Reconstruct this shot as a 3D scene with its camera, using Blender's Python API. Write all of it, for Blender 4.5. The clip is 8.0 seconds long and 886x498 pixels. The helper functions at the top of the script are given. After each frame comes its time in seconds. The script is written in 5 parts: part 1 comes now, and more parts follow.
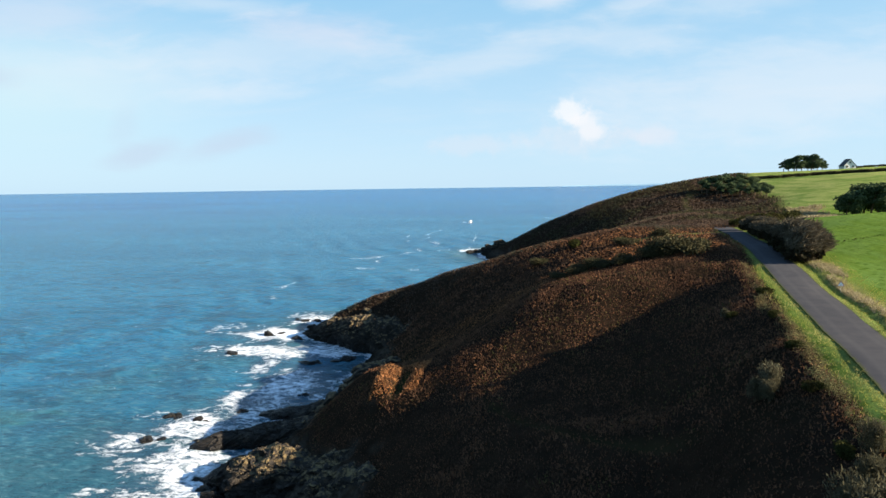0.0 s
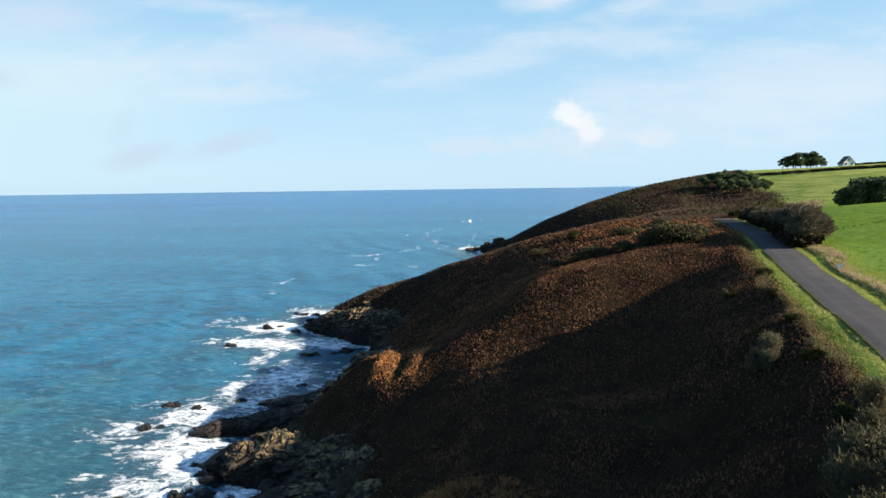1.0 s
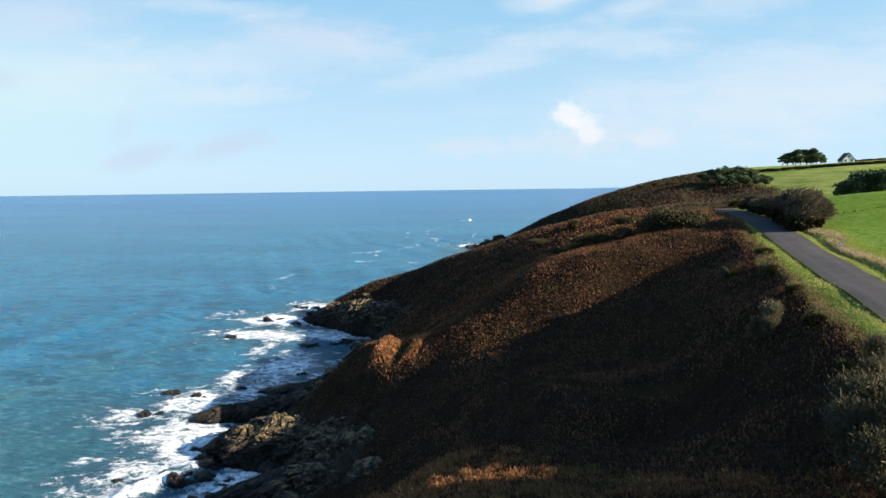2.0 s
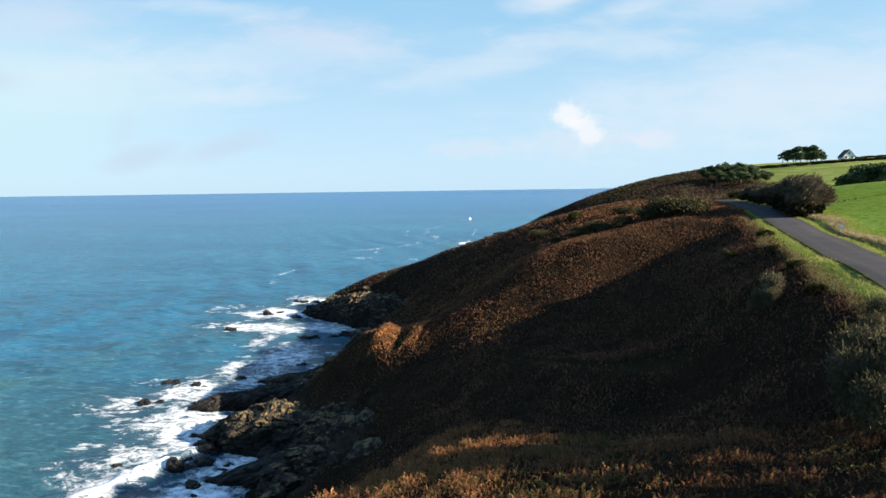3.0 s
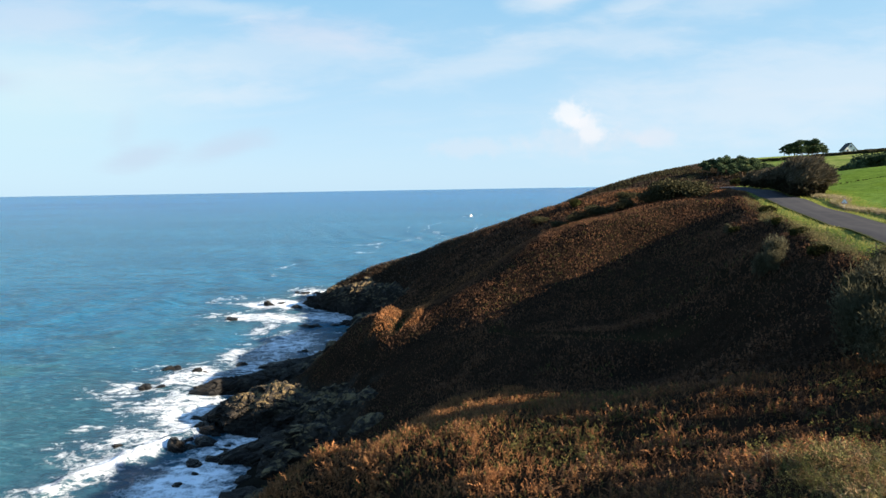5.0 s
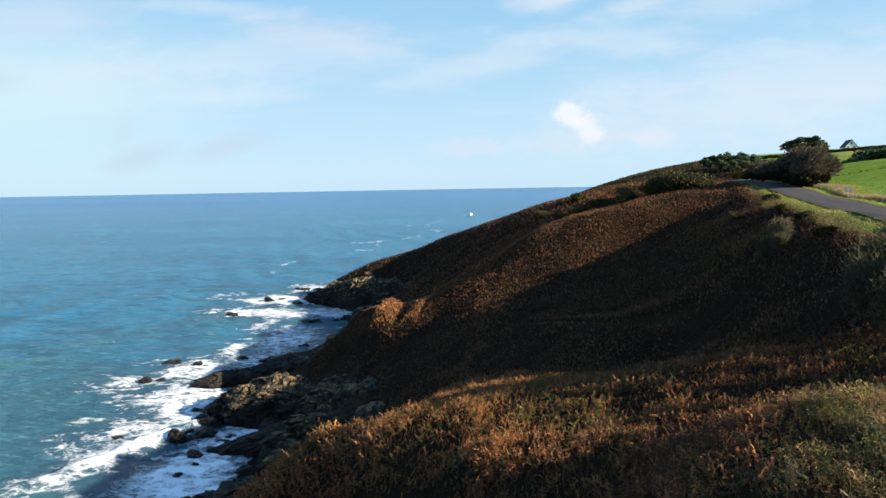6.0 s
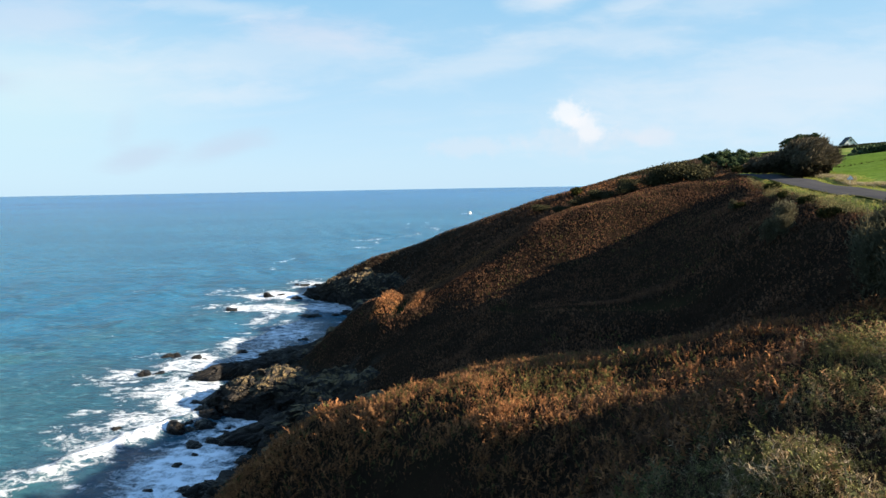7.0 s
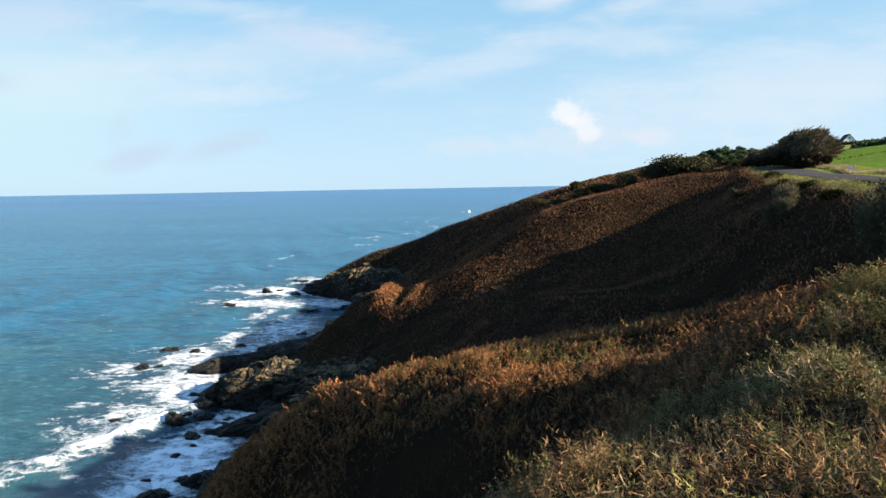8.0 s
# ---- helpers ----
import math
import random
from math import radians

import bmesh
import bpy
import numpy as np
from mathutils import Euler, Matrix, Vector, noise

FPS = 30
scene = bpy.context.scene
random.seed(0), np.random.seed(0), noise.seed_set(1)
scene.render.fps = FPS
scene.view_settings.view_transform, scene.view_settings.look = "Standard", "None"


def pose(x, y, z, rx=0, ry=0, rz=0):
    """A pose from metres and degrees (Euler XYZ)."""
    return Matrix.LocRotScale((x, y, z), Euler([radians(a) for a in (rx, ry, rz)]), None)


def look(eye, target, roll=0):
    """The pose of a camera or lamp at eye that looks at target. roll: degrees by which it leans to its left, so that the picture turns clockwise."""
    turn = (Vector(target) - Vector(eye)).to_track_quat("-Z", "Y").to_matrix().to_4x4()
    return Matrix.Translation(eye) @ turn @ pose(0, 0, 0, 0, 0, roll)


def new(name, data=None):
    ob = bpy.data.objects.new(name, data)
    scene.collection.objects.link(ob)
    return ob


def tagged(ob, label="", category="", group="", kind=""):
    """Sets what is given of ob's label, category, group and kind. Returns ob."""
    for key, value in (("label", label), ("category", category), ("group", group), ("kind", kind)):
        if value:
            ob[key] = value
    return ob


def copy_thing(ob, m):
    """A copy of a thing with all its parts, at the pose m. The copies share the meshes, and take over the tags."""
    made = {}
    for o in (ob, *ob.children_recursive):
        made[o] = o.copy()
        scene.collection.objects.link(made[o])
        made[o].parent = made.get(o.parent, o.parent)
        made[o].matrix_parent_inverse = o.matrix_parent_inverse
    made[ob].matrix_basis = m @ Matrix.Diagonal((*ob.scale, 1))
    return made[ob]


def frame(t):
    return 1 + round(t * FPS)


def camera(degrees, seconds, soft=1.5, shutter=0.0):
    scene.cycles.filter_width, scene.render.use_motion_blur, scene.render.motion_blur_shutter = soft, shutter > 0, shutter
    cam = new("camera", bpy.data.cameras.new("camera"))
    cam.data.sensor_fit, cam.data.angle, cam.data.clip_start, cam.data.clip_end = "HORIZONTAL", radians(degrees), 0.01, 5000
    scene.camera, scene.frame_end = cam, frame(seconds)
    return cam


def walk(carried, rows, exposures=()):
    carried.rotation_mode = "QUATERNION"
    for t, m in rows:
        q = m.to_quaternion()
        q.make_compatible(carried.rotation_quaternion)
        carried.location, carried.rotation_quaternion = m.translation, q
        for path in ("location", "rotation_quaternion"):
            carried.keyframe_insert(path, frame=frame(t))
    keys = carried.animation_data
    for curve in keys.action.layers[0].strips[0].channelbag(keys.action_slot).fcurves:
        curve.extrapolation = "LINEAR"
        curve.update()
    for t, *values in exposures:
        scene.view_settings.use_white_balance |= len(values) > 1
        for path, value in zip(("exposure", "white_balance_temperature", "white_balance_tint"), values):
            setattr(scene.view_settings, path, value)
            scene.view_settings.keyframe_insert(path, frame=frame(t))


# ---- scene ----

# ------------------------------------------------------------------ camera
cam = camera(77.0, 8.0, soft=1.5)
# seconds, x, y, z, yaw, pitch, roll
ROWS = [
    (0.0, 11.446, -0.935, 44.035, 9.737, -6.530, -0.844),
    (0.5, 11.468, -1.054, 42.848, 9.702, -6.467, -0.830),
    (1.0, 11.471, -1.094, 41.570, 9.672, -6.385, -0.825),
    (1.5, 11.449, -1.236, 40.278, 9.656, -6.327, -0.815),
    (3.0, 11.433, -1.472, 36.745, 9.666, -6.190, -0.815),
    (3.5, 11.413, -1.523, 36.070, 9.674, -6.219, -0.815),
    (4.0, 11.426, -1.562, 35.403, 9.702, -6.265, -0.840),
    (4.5, 11.430, -1.580, 34.715, 9.740, -6.263, -0.904),
    (6.0, 11.144, -1.399, 32.699, 9.766, -6.284, -1.041),
    (6.5, 11.004, -1.312, 32.036, 9.731, -6.293, -1.053),
    (7.0, 10.901, -1.255, 31.419, 9.660, -6.322, -1.064),
    (7.5, 10.834, -1.171, 30.805, 9.606, -6.347, -1.080),
    (8.0, 10.764, -1.126, 30.210, 9.539, -6.372, -1.090),
]


def aim(x, y, z, yaw, pitch, roll):
    a, b = radians(yaw), radians(pitch)
    return look((x, y, z), (x - math.sin(a) * math.cos(b), y + math.cos(a) * math.cos(b), z + math.sin(b)), roll)


EXPOSURE = 2.2
walk(cam, [(t, aim(*row)) for t, *row in ROWS], exposures=[(0.0, EXPOSURE), (8.0, EXPOSURE)])

# ------------------------------------------------------------------ light
SUN_AZ, SUN_EL = 100.0, 22.4      # clockwise from +y; above the horizon
sun = new("sun", bpy.data.lights.new("sun", "SUN"))
sun.data.energy, sun.data.angle, sun.data.color = 4.6, radians(0.6), (1.0, 0.86, 0.66)
sa, se = radians(SUN_AZ), radians(SUN_EL)
SUN_DIR = Vector((math.sin(sa) * math.cos(se), math.cos(sa) * math.cos(se), math.sin(se)))
sun.matrix_world = look((0, 0, 200), Vector((0, 0, 200)) - SUN_DIR)


class Nodes:
    """Short hand for building node trees."""

    def __init__(self, tree):
        self.tree = tree
        tree.nodes.clear()

    def add(self, kind, inputs=None):
        n = self.tree.nodes.new(kind)
        for k, v in (inputs or {}).items():
            if isinstance(v, bpy.types.NodeSocket):
                self.tree.links.new(v, n.inputs[k])
            else:
                n.inputs[k].default_value = v
        return n

    def calc(self, op, a, b=0.0, clamp=False):
        n = self.add("ShaderNodeMath", {0: a, 1: b})
        n.operation, n.use_clamp = op, clamp
        return n.outputs[0]

    def vec(self, op, a, b):
        n = self.add("ShaderNodeVectorMath", {0: a, 1: b})
        n.operation = op
        return n.outputs["Value"] if op == "DOT_PRODUCT" else n.outputs[0]

    def noise(self, vec, scale, detail=4.0, rough=0.55, distort=0.0):
        return self.add("ShaderNodeTexNoise", {"Vector": vec, "Scale": scale, "Detail": detail, "Roughness": rough, "Distortion": distort}).outputs[0]

    def ramp(self, fac, lo, hi, a=0.0, b=1.0):
        n = self.add("ShaderNodeMapRange", {0: fac, 1: lo, 2: hi, 3: a, 4: b})
        n.interpolation_type = "SMOOTHSTEP"
        return n.outputs[0]

    def mix(self, fac, a, b):
        n = self.add("ShaderNodeMix")
        n.data_type = "RGBA"
        for i, v in ((0, fac), (6, a), (7, b)):
            if isinstance(v, bpy.types.NodeSocket):
                self.tree.links.new(v, n.inputs[i])
            else:
                n.inputs[i].default_value = v if i == 0 else (*v, 1.0)
        return n.outputs[2]

    def noise_shift(self, vec, scale, far):
        """vec pushed about by up to half of far."""
        n = self.add("ShaderNodeTexNoise", {"Vector": vec, "Scale": scale, "Detail": 3.0}).outputs["Color"]
        return self.vec("ADD", vec, self.vec("MULTIPLY", self.vec("SUBTRACT", n, (0.5, 0.5, 0.5)), (far, far, far)))

    def math_band(self, fac, centre, half):
        return self.ramp(self.calc("ABSOLUTE", self.calc("SUBTRACT", fac, centre)), half, 0.0)

    def mapped(self, vec, scale=(1, 1, 1), loc=(0, 0, 0), rot=(0, 0, 0)):
        return self.add("ShaderNodeMapping", {"Vector": vec, "Scale": scale, "Location": loc, "Rotation": rot}).outputs[0]


def build_world():
    world = bpy.data.worlds.new("sky")
    scene.world = world
    world.use_nodes = True
    n = Nodes(world.node_tree)
    way = n.add("ShaderNodeTexCoord").outputs["Generated"]
    tex = n.add("ShaderNodeTexSky")
    tex.sky_type, tex.sun_disc, tex.sun_elevation, tex.sun_rotation = "NISHITA", False, se, sa
    tex.altitude, tex.air_density, tex.dust_density, tex.ozone_density = 40.0, 1.0, 0.6, 2.0
    sky = tex.outputs[0]
    up = n.add("ShaderNodeSeparateXYZ", {0: way}).outputs[2]
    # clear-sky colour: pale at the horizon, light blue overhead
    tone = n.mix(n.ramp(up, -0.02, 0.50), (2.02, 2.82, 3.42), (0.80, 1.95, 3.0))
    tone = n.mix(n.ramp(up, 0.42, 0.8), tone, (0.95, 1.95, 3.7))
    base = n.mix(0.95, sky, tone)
    # bearings round the north-north-west: across and above, as tangents
    a = radians(-9.7)
    ahead = n.vec("DOT_PRODUCT", way, (math.sin(a), math.cos(a), 0))
    across = n.calc("DIVIDE", n.vec("DOT_PRODUCT", way, (math.cos(a), -math.sin(a), 0)), n.calc("MAXIMUM", ahead, 0.05))
    above = n.calc("DIVIDE", up, n.calc("MAXIMUM", ahead, 0.05))
    fore = n.ramp(ahead, 0.15, 0.5)
    plane = n.add("ShaderNodeCombineXYZ", {0: across, 1: above, 2: 0.0}).outputs[0]
    # thin veils drawn out along the horizon, all round
    lift = n.calc("ADD", n.calc("ABSOLUTE", up), 0.12)
    flat = n.vec("DIVIDE", way, n.add("ShaderNodeCombineXYZ", {0: lift, 1: lift, 2: 1.0}).outputs[0])
    veil = n.ramp(n.noise(n.mapped(flat, (0.7, 1.3, 0.6), (3.1, 0.4, 0)), 1.1, 7, 0.6, 0.5), 0.46, 0.8)
    veil = n.calc("MULTIPLY", veil, n.ramp(up, 0.0, 0.14))
    base = n.mix(n.calc("MULTIPLY", veil, 0.22), base, (2.9, 3.05, 3.25))
    # a pale greenish lightness low in the west
    west = n.calc("MULTIPLY", n.ramp(across, -0.25, -0.75), n.math_band(above, 0.16, 0.2))
    base = n.mix(n.calc("MULTIPLY", west, 0.75), base, (2.35, 3.15, 3.4))

    streaky = n.noise(n.mapped(n.noise_shift(plane, 6.0, 0.05), (7.0, 24.0, 1), rot=(0, 0, -0.12)), 1.0, 6, 0.6)
    billow = n.noise(plane, 30.0, 7, 0.6)

    def cloud(u, v, wide, high, tilt, texture, ragged, edge):
        """A soft patch round a bearing, its rim torn by a texture."""
        c, s = math.cos(radians(tilt)), math.sin(radians(tilt))
        du, dv = n.calc("SUBTRACT", across, u), n.calc("SUBTRACT", above, v)
        p = n.calc("ADD", n.calc("MULTIPLY", du, c / wide), n.calc("MULTIPLY", dv, s / wide))
        q = n.calc("ADD", n.calc("MULTIPLY", du, -s / high), n.calc("MULTIPLY", dv, c / high))
        far = n.calc("SQRT", n.calc("ADD", n.calc("MULTIPLY", p, p), n.calc("MULTIPLY", q, q)))
        far = n.calc("ADD", far, n.calc("MULTIPLY", n.calc("SUBTRACT", texture, 0.5), ragged))
        return n.calc("MULTIPLY", n.ramp(far, 1.0 + edge, 1.0 - edge), fore)
    white, rosy, grey = (3.15, 3.25, 3.4), (2.75, 2.85, 3.25), (2.1, 2.5, 3.05)
    # high drawn-out veils
    for u, v, wide, high, tilt, rgb, k in ((0.62, 0.16, 0.34, 0.075, 6, (3.05, 3.2, 3.4), 0.62), (-0.30, 0.235, 0.24, 0.035, 2, white, 0.42), (-0.20, 0.27, 0.10, 0.025, -6, rosy, 0.6), (0.07, 0.215, 0.14, 0.024, 13, white, 0.42),
                                           (0.31, 0.25, 0.13, 0.024, -3, white, 0.4), (0.20, 0.325, 0.055, 0.022, 8, white, 0.85), (0.35, 0.315, 0.09, 0.016, 16, white, 0.5), (0.55, 0.33, 0.16, 0.03, 8, white, 0.45),
                                           (-0.35, 0.165, 0.085, 0.014, 0, white, 0.42), (-0.38, 0.315, 0.10, 0.012, -4, white, 0.45), (-0.72, 0.31, 0.16, 0.035, -6, rosy, 0.5), (-0.62, 0.20, 0.22, 0.05, -3, white, 0.3)):
        base = n.mix(n.calc("MULTIPLY", cloud(u, v, wide, high, tilt, streaky, 2.4, 0.8), 0.72 * k), base, rgb)
    # low grey-violet scraps over the sea
    for u, v, wide, high, tilt, k in ((-0.53, 0.063, 0.055, 0.018, 12, 0.6), (-0.38, 0.077, 0.07, 0.018, 14, 0.6), (-0.80, 0.20, 0.06, 0.018, -4, 0.45), (-0.56, 0.11, 0.03, 0.02, 60, 0.25)):
        base = n.mix(n.calc("MULTIPLY", cloud(u, v, wide, high, tilt, streaky, 2.0, 0.8), k), base, grey)
    # a small cumulus standing over the horizon, and its haze
    for u, v, wide, high, rgb, k in ((0.245, 0.078, 0.085, 0.022, (2.75, 2.95, 3.25), 0.42), (0.05, 0.070, 0.065, 0.015, (2.7, 2.92, 3.25), 0.4), (0.375, 0.082, 0.032, 0.016, (2.85, 3.0, 3.3), 0.5),
                                     (0.226, 0.126, 0.023, 0.020, (3.5, 3.5, 3.55), 0.75), (0.262, 0.100, 0.028, 0.024, (3.4, 3.4, 3.5), 0.7)):
        base = n.mix(n.calc("MULTIPLY", cloud(u, v, wide, high, 0, billow, 2.8, 0.6), k), base, rgb)
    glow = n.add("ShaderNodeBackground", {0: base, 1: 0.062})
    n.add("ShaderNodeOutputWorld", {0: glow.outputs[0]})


build_world()

# ------------------------------------------------------------------ noise and terrain


def lattice(ix, iy, seed):
    h = (ix * 374761393 + iy * 668265263 + seed * 974711) & 0x7FFFFFFF
    h = ((h ^ (h >> 13)) * 1274126177) & 0x7FFFFFFF
    return ((h ^ (h >> 16)) & 0xFFFF) / 65535.0


def value_noise(x, y, seed=0):
    x, y = np.asarray(x, float), np.asarray(y, float)
    ix, iy = np.floor(x).astype(np.int64), np.floor(y).astype(np.int64)
    fx, fy = x - ix, y - iy
    fx, fy = fx * fx * fx * (fx * (fx * 6 - 15) + 10), fy * fy * fy * (fy * (fy * 6 - 15) + 10)
    a, b = lattice(ix, iy, seed), lattice(ix + 1, iy, seed)
    c, d = lattice(ix, iy + 1, seed), lattice(ix + 1, iy + 1, seed)
    return (a + (b - a) * fx) * (1 - fy) + (c + (d - c) * fx) * fy


def fbm(x, y, size, octaves=4, seed=0, rough=0.5):
    """Noise from -1 to 1 whose largest lumps are about size metres."""
    total, amp, norm = 0.0, 1.0, 0.0
    x, y = np.asarray(x, float) / size, np.asarray(y, float) / size
    for k in range(octaves):
        u, v = 0.8 * x - 0.6 * y, 0.6 * x + 0.8 * y
        total = total + amp * (2 * value_noise(u + 17.3 * k, v - 9.1 * k, seed + k) - 1)
        norm += amp
        amp *= rough
        x, y = u * 2.03, v * 2.03
    return total / norm


def smooth(a, lo, hi):
    t = np.clip((np.asarray(a, float) - lo) / (hi - lo), 0, 1)
    return t * t * (3 - 2 * t)


# the lie of the land: contour and ridge lines, x y z
SHORE = [(-24, -60, 0), (-21, -20, 0), (-19, 10, 0), (-18, 30, 0), (-20, 46, 0), (-23, 58, 0), (-27, 70, 0), (-33, 84, 0), (-30, 97, 0), (-30, 110, 0), (-31, 128, 0), (-37, 146, 0),
         (-56, 152, 0), (-58, 163, 0), (-40, 182, 0), (-12, 215, 0), (2, 260, 0), (-5, 310, 0), (-24, 355, 0), (-20, 375, 0), (20, 410, 0), (90, 470, 0), (220, 560, 0)]
SEABED = [(-60, -60, -7), (-60, 0, -7), (-52, 45, -5), (-68, 90, -5), (-62, 125, -5), (-80, 160, -6), (-50, 220, -7), (-60, 300, -8), (-60, 370, -7), (-10, 440, -8), (60, 540, -8)]
CLIFF = [(-9, -30, 15), (-7, 5, 15.5), (-4.6, 22, 15.2), (-6, 33, 11.5), (-9, 42, 7), (-9, 52, 7), (-10, 62, 8.5), (-16.8, 71.5, 5.8), (-18, 80, 9.5), (-17, 88, 12.5),
         (-17, 98, 9), (-15, 112, 9), (-20, 132, 9), (-37, 152, 8.2), (-45, 154, 6.2), (-30, 170, 10)]
SPUR = [(1.8, 22.8, 19.8), (-1.1, 25.3, 19.0), (2.7, 29.3, 18.8), (7.1, 35.2, 19.2), (5, 21, 21.2), (7.6, 20.5, 22.05), (9.8, 20.4, 22.9), (8.2, 16.5, 22.7), (10.1, 15.3, 23.45), (11.7, 14.65, 23.95), (13.4, 15.4, 24.35), (11.6, 19.8, 22.95),
        (16, 14.3, 25.6), (15.8, 20.7, 24.2), (18.0, 18.9, 24.75), (12.2, 20.9, 23.15), (14.7, 10.1, 27.0), (12.6, 5.3, 27.1), (14.6, 6.0, 27.65), (17, 11.5, 27.5), (20, 4, 27.8), (20, 22.5, 25.2), (24, 13, 27.0), (9.6, 4.4, 26.2), (3, 3, 20.0),
        (9, 11.4, 20.6), (12, 12.3, 23.4), (5, 11, 16.2), (4, 16.5, 16.6), (0, 14, 13.2), (-2.5, 20.5, 14.8), (8, -8, 25.6), (20, -10, 27.8)]
VALLEY = [(9, 46, 17.6), (18.2, 47.8, 20.6), (12, 54.5, 19.2), (3, 55, 14.4), (22, 43, 19.6), (17, 31, 21.6), (6.1, 66.3, 17.2), (20, 58, 19.6), (-9, 69, 9.6), (-11.5, 73.5, 10.0), (6.1, 77.4, 18.8), (9.6, 77.2, 19.7), (-2.2, 73, 14.1), (-6.3, 79.1, 14.8), (14.8, 80.4, 22.6), (22.8, 81.4, 24.2), (12, 70, 18.6), (28.1, 78.5, 24.6)]
SLOPE = [(10, 90.5, 24.4), (17, 94, 27.3), (24.5, 96, 29), (30.9, 85, 28.0), (36.9, 89.5, 30.9), (12.2, 83.8, 23.1), (20.3, 85.4, 26.3), (-1.5, 81.7, 17.2), (-7.4, 84.3, 14.7),
         (-11.2, 84.3, 13.2), (-10.6, 76.4, 13.0), (28.6, 43.8, 26.8), (29.4, 47.5, 26.8), (33.6, 67.5, 28.6), (26.6, 37.5, 25.6), (30.8, 58, 26.8), (21.5, 31, 23.0), (28.1, 85.5, 28.2), (0, 86.5, 17.6), (-4.5, 87, 15.2)]
RIDGE = [(32.5, 138, 32.6), (-14.4, 154, 18.4), (9, 147, 26.2), (5, 118, 21.0), (20, 115, 28.0), (-8, 118, 14.0), (-1, 100, 16.6), (-9, 100, 12.0), (30, 195, 24.0), (6, 195, 10.0)]
ROADLINE = [(27, -30, 28.0), (31.8, 15, 28.5), (36.4, 38, 29.4), (39.3, 52, 30.0), (42.1, 66, 30.6), (44.9, 80, 31.3), (48.1, 94, 31.75), (52.0, 118, 32.6), (54.5, 134, 33.0)]
BROW = [(25.6, 26, 25.9), (29.5, 25, 28.0), (30.9, 38, 29.0), (33.5, 52, 29.5), (36.9, 66, 29.8), (39.3, 75, 30.2), (42.6, 97, 32.0)]
FIELD = [(48.6, 71, 30.6), (60.8, 98.2, 33.4), (72, 126, 36), (86, 130, 37.2), (94, 181, 32.5), (116, 198, 31.8), (118, 240, 38.0), (145, 301, 44.5), (182, 353, 50), (167, 362, 49.3), (260, 380, 53), (260, 250, 47),
         (180, 150, 43), (120, 60, 39), (100, -20, 36), (300, 0, 47)]
FARHILL = [(-17, 362, 2.5), (14, 359, 18), (47.6, 347, 32), (80.7, 322, 38.6), (91, 309, 39.4), (83, 290, 36.0), (54, 225, 29.6), (62.6, 182, 30.4), (93, 246, 32.6), (106, 290, 36.4), (110, 262, 36), (130, 400, 44), (60, 410, 22)]


class Thin:
    """A thin-plate surface through the lines above."""

    def __init__(self, lines):
        p = np.array([q for line in lines for q in line], float)
        self.p, z = p[:, :2] / 50, p[:, 2]
        k, m = len(p), np.zeros((len(p) + 3, len(p) + 3))
        m[:k, :k] = self.kernel(self.p, self.p) + 0.0006 * np.eye(k)
        m[:k, k], m[:k, k + 1:], m[k, :k], m[k + 1:, :k] = 1, self.p, 1, self.p.T
        self.w = np.linalg.solve(m, np.concatenate([z, np.zeros(3)]))

    @staticmethod
    def kernel(a, b):
        r2 = ((a[:, None, :] - b[None, :, :]) ** 2).sum(2)
        return 0.5 * r2 * np.log(r2 + 1e-12)

    def __call__(self, x, y):
        q = np.stack([x, y], 1) / 50
        out = np.empty(len(q))
        for i in range(0, len(q), 20000):
            s = q[i:i + 20000]
            out[i:i + 20000] = self.kernel(s, self.p) @ self.w[:-3] + self.w[-3] + s @ self.w[-2:]
        return out


def road_at(y):
    """The road's centre line, x at y."""
    pts = np.array(ROADLINE, float)
    y = np.asarray(y, float)
    return sum(np.interp(y + d, pts[:, 1], pts[:, 0]) for d in range(-12, 13, 3)) / 9


def heath_edge(y):
    """Where the heath gives way to fields beyond the lane's bend, x at y."""
    return np.interp(y, (136, 150, 180, 260, 312, 420), (61, 66, 88, 113, 119, 150))


def track_near(x, y):
    """The grass track off the lane's bend and the path over the hill: 1 on them, 0 away."""
    bend = np.exp(-((y - 125.0 - 0.33 * (x - 34)) / 0.9) ** 2) * smooth(x, 28, 33) * smooth(53 - x, 0, 2)
    way = np.interp(y, (185, 190, 210, 240, 281, 300), (75, 74.5, 74, 75.5, 80, 88))
    return np.maximum(bend, 0.4 * np.exp(-((x - way) / 1.0) ** 2) * smooth(y, 184, 190) * smooth(306 - y, 0, 8))


def coast_path(x, y):
    """The trodden path that climbs from the cove over the valley side: 1 on it, 0 away."""
    way = np.interp(x, (4, 6, 12, 18, 26), (69, 65.5, 55.5, 49.5, 46))
    return np.exp(-((y - way) / 0.9) ** 2) * smooth(x, 3, 6) * smooth(27 - x, 0, 6)


def foreshore(x, y):
    """Where bare rock climbs higher than elsewhere, under the valley's mouth: 0 to 1."""
    return smooth(-2 - x, 0, 5) * smooth(y, 50, 56) * smooth(74 - y, 0, 4)


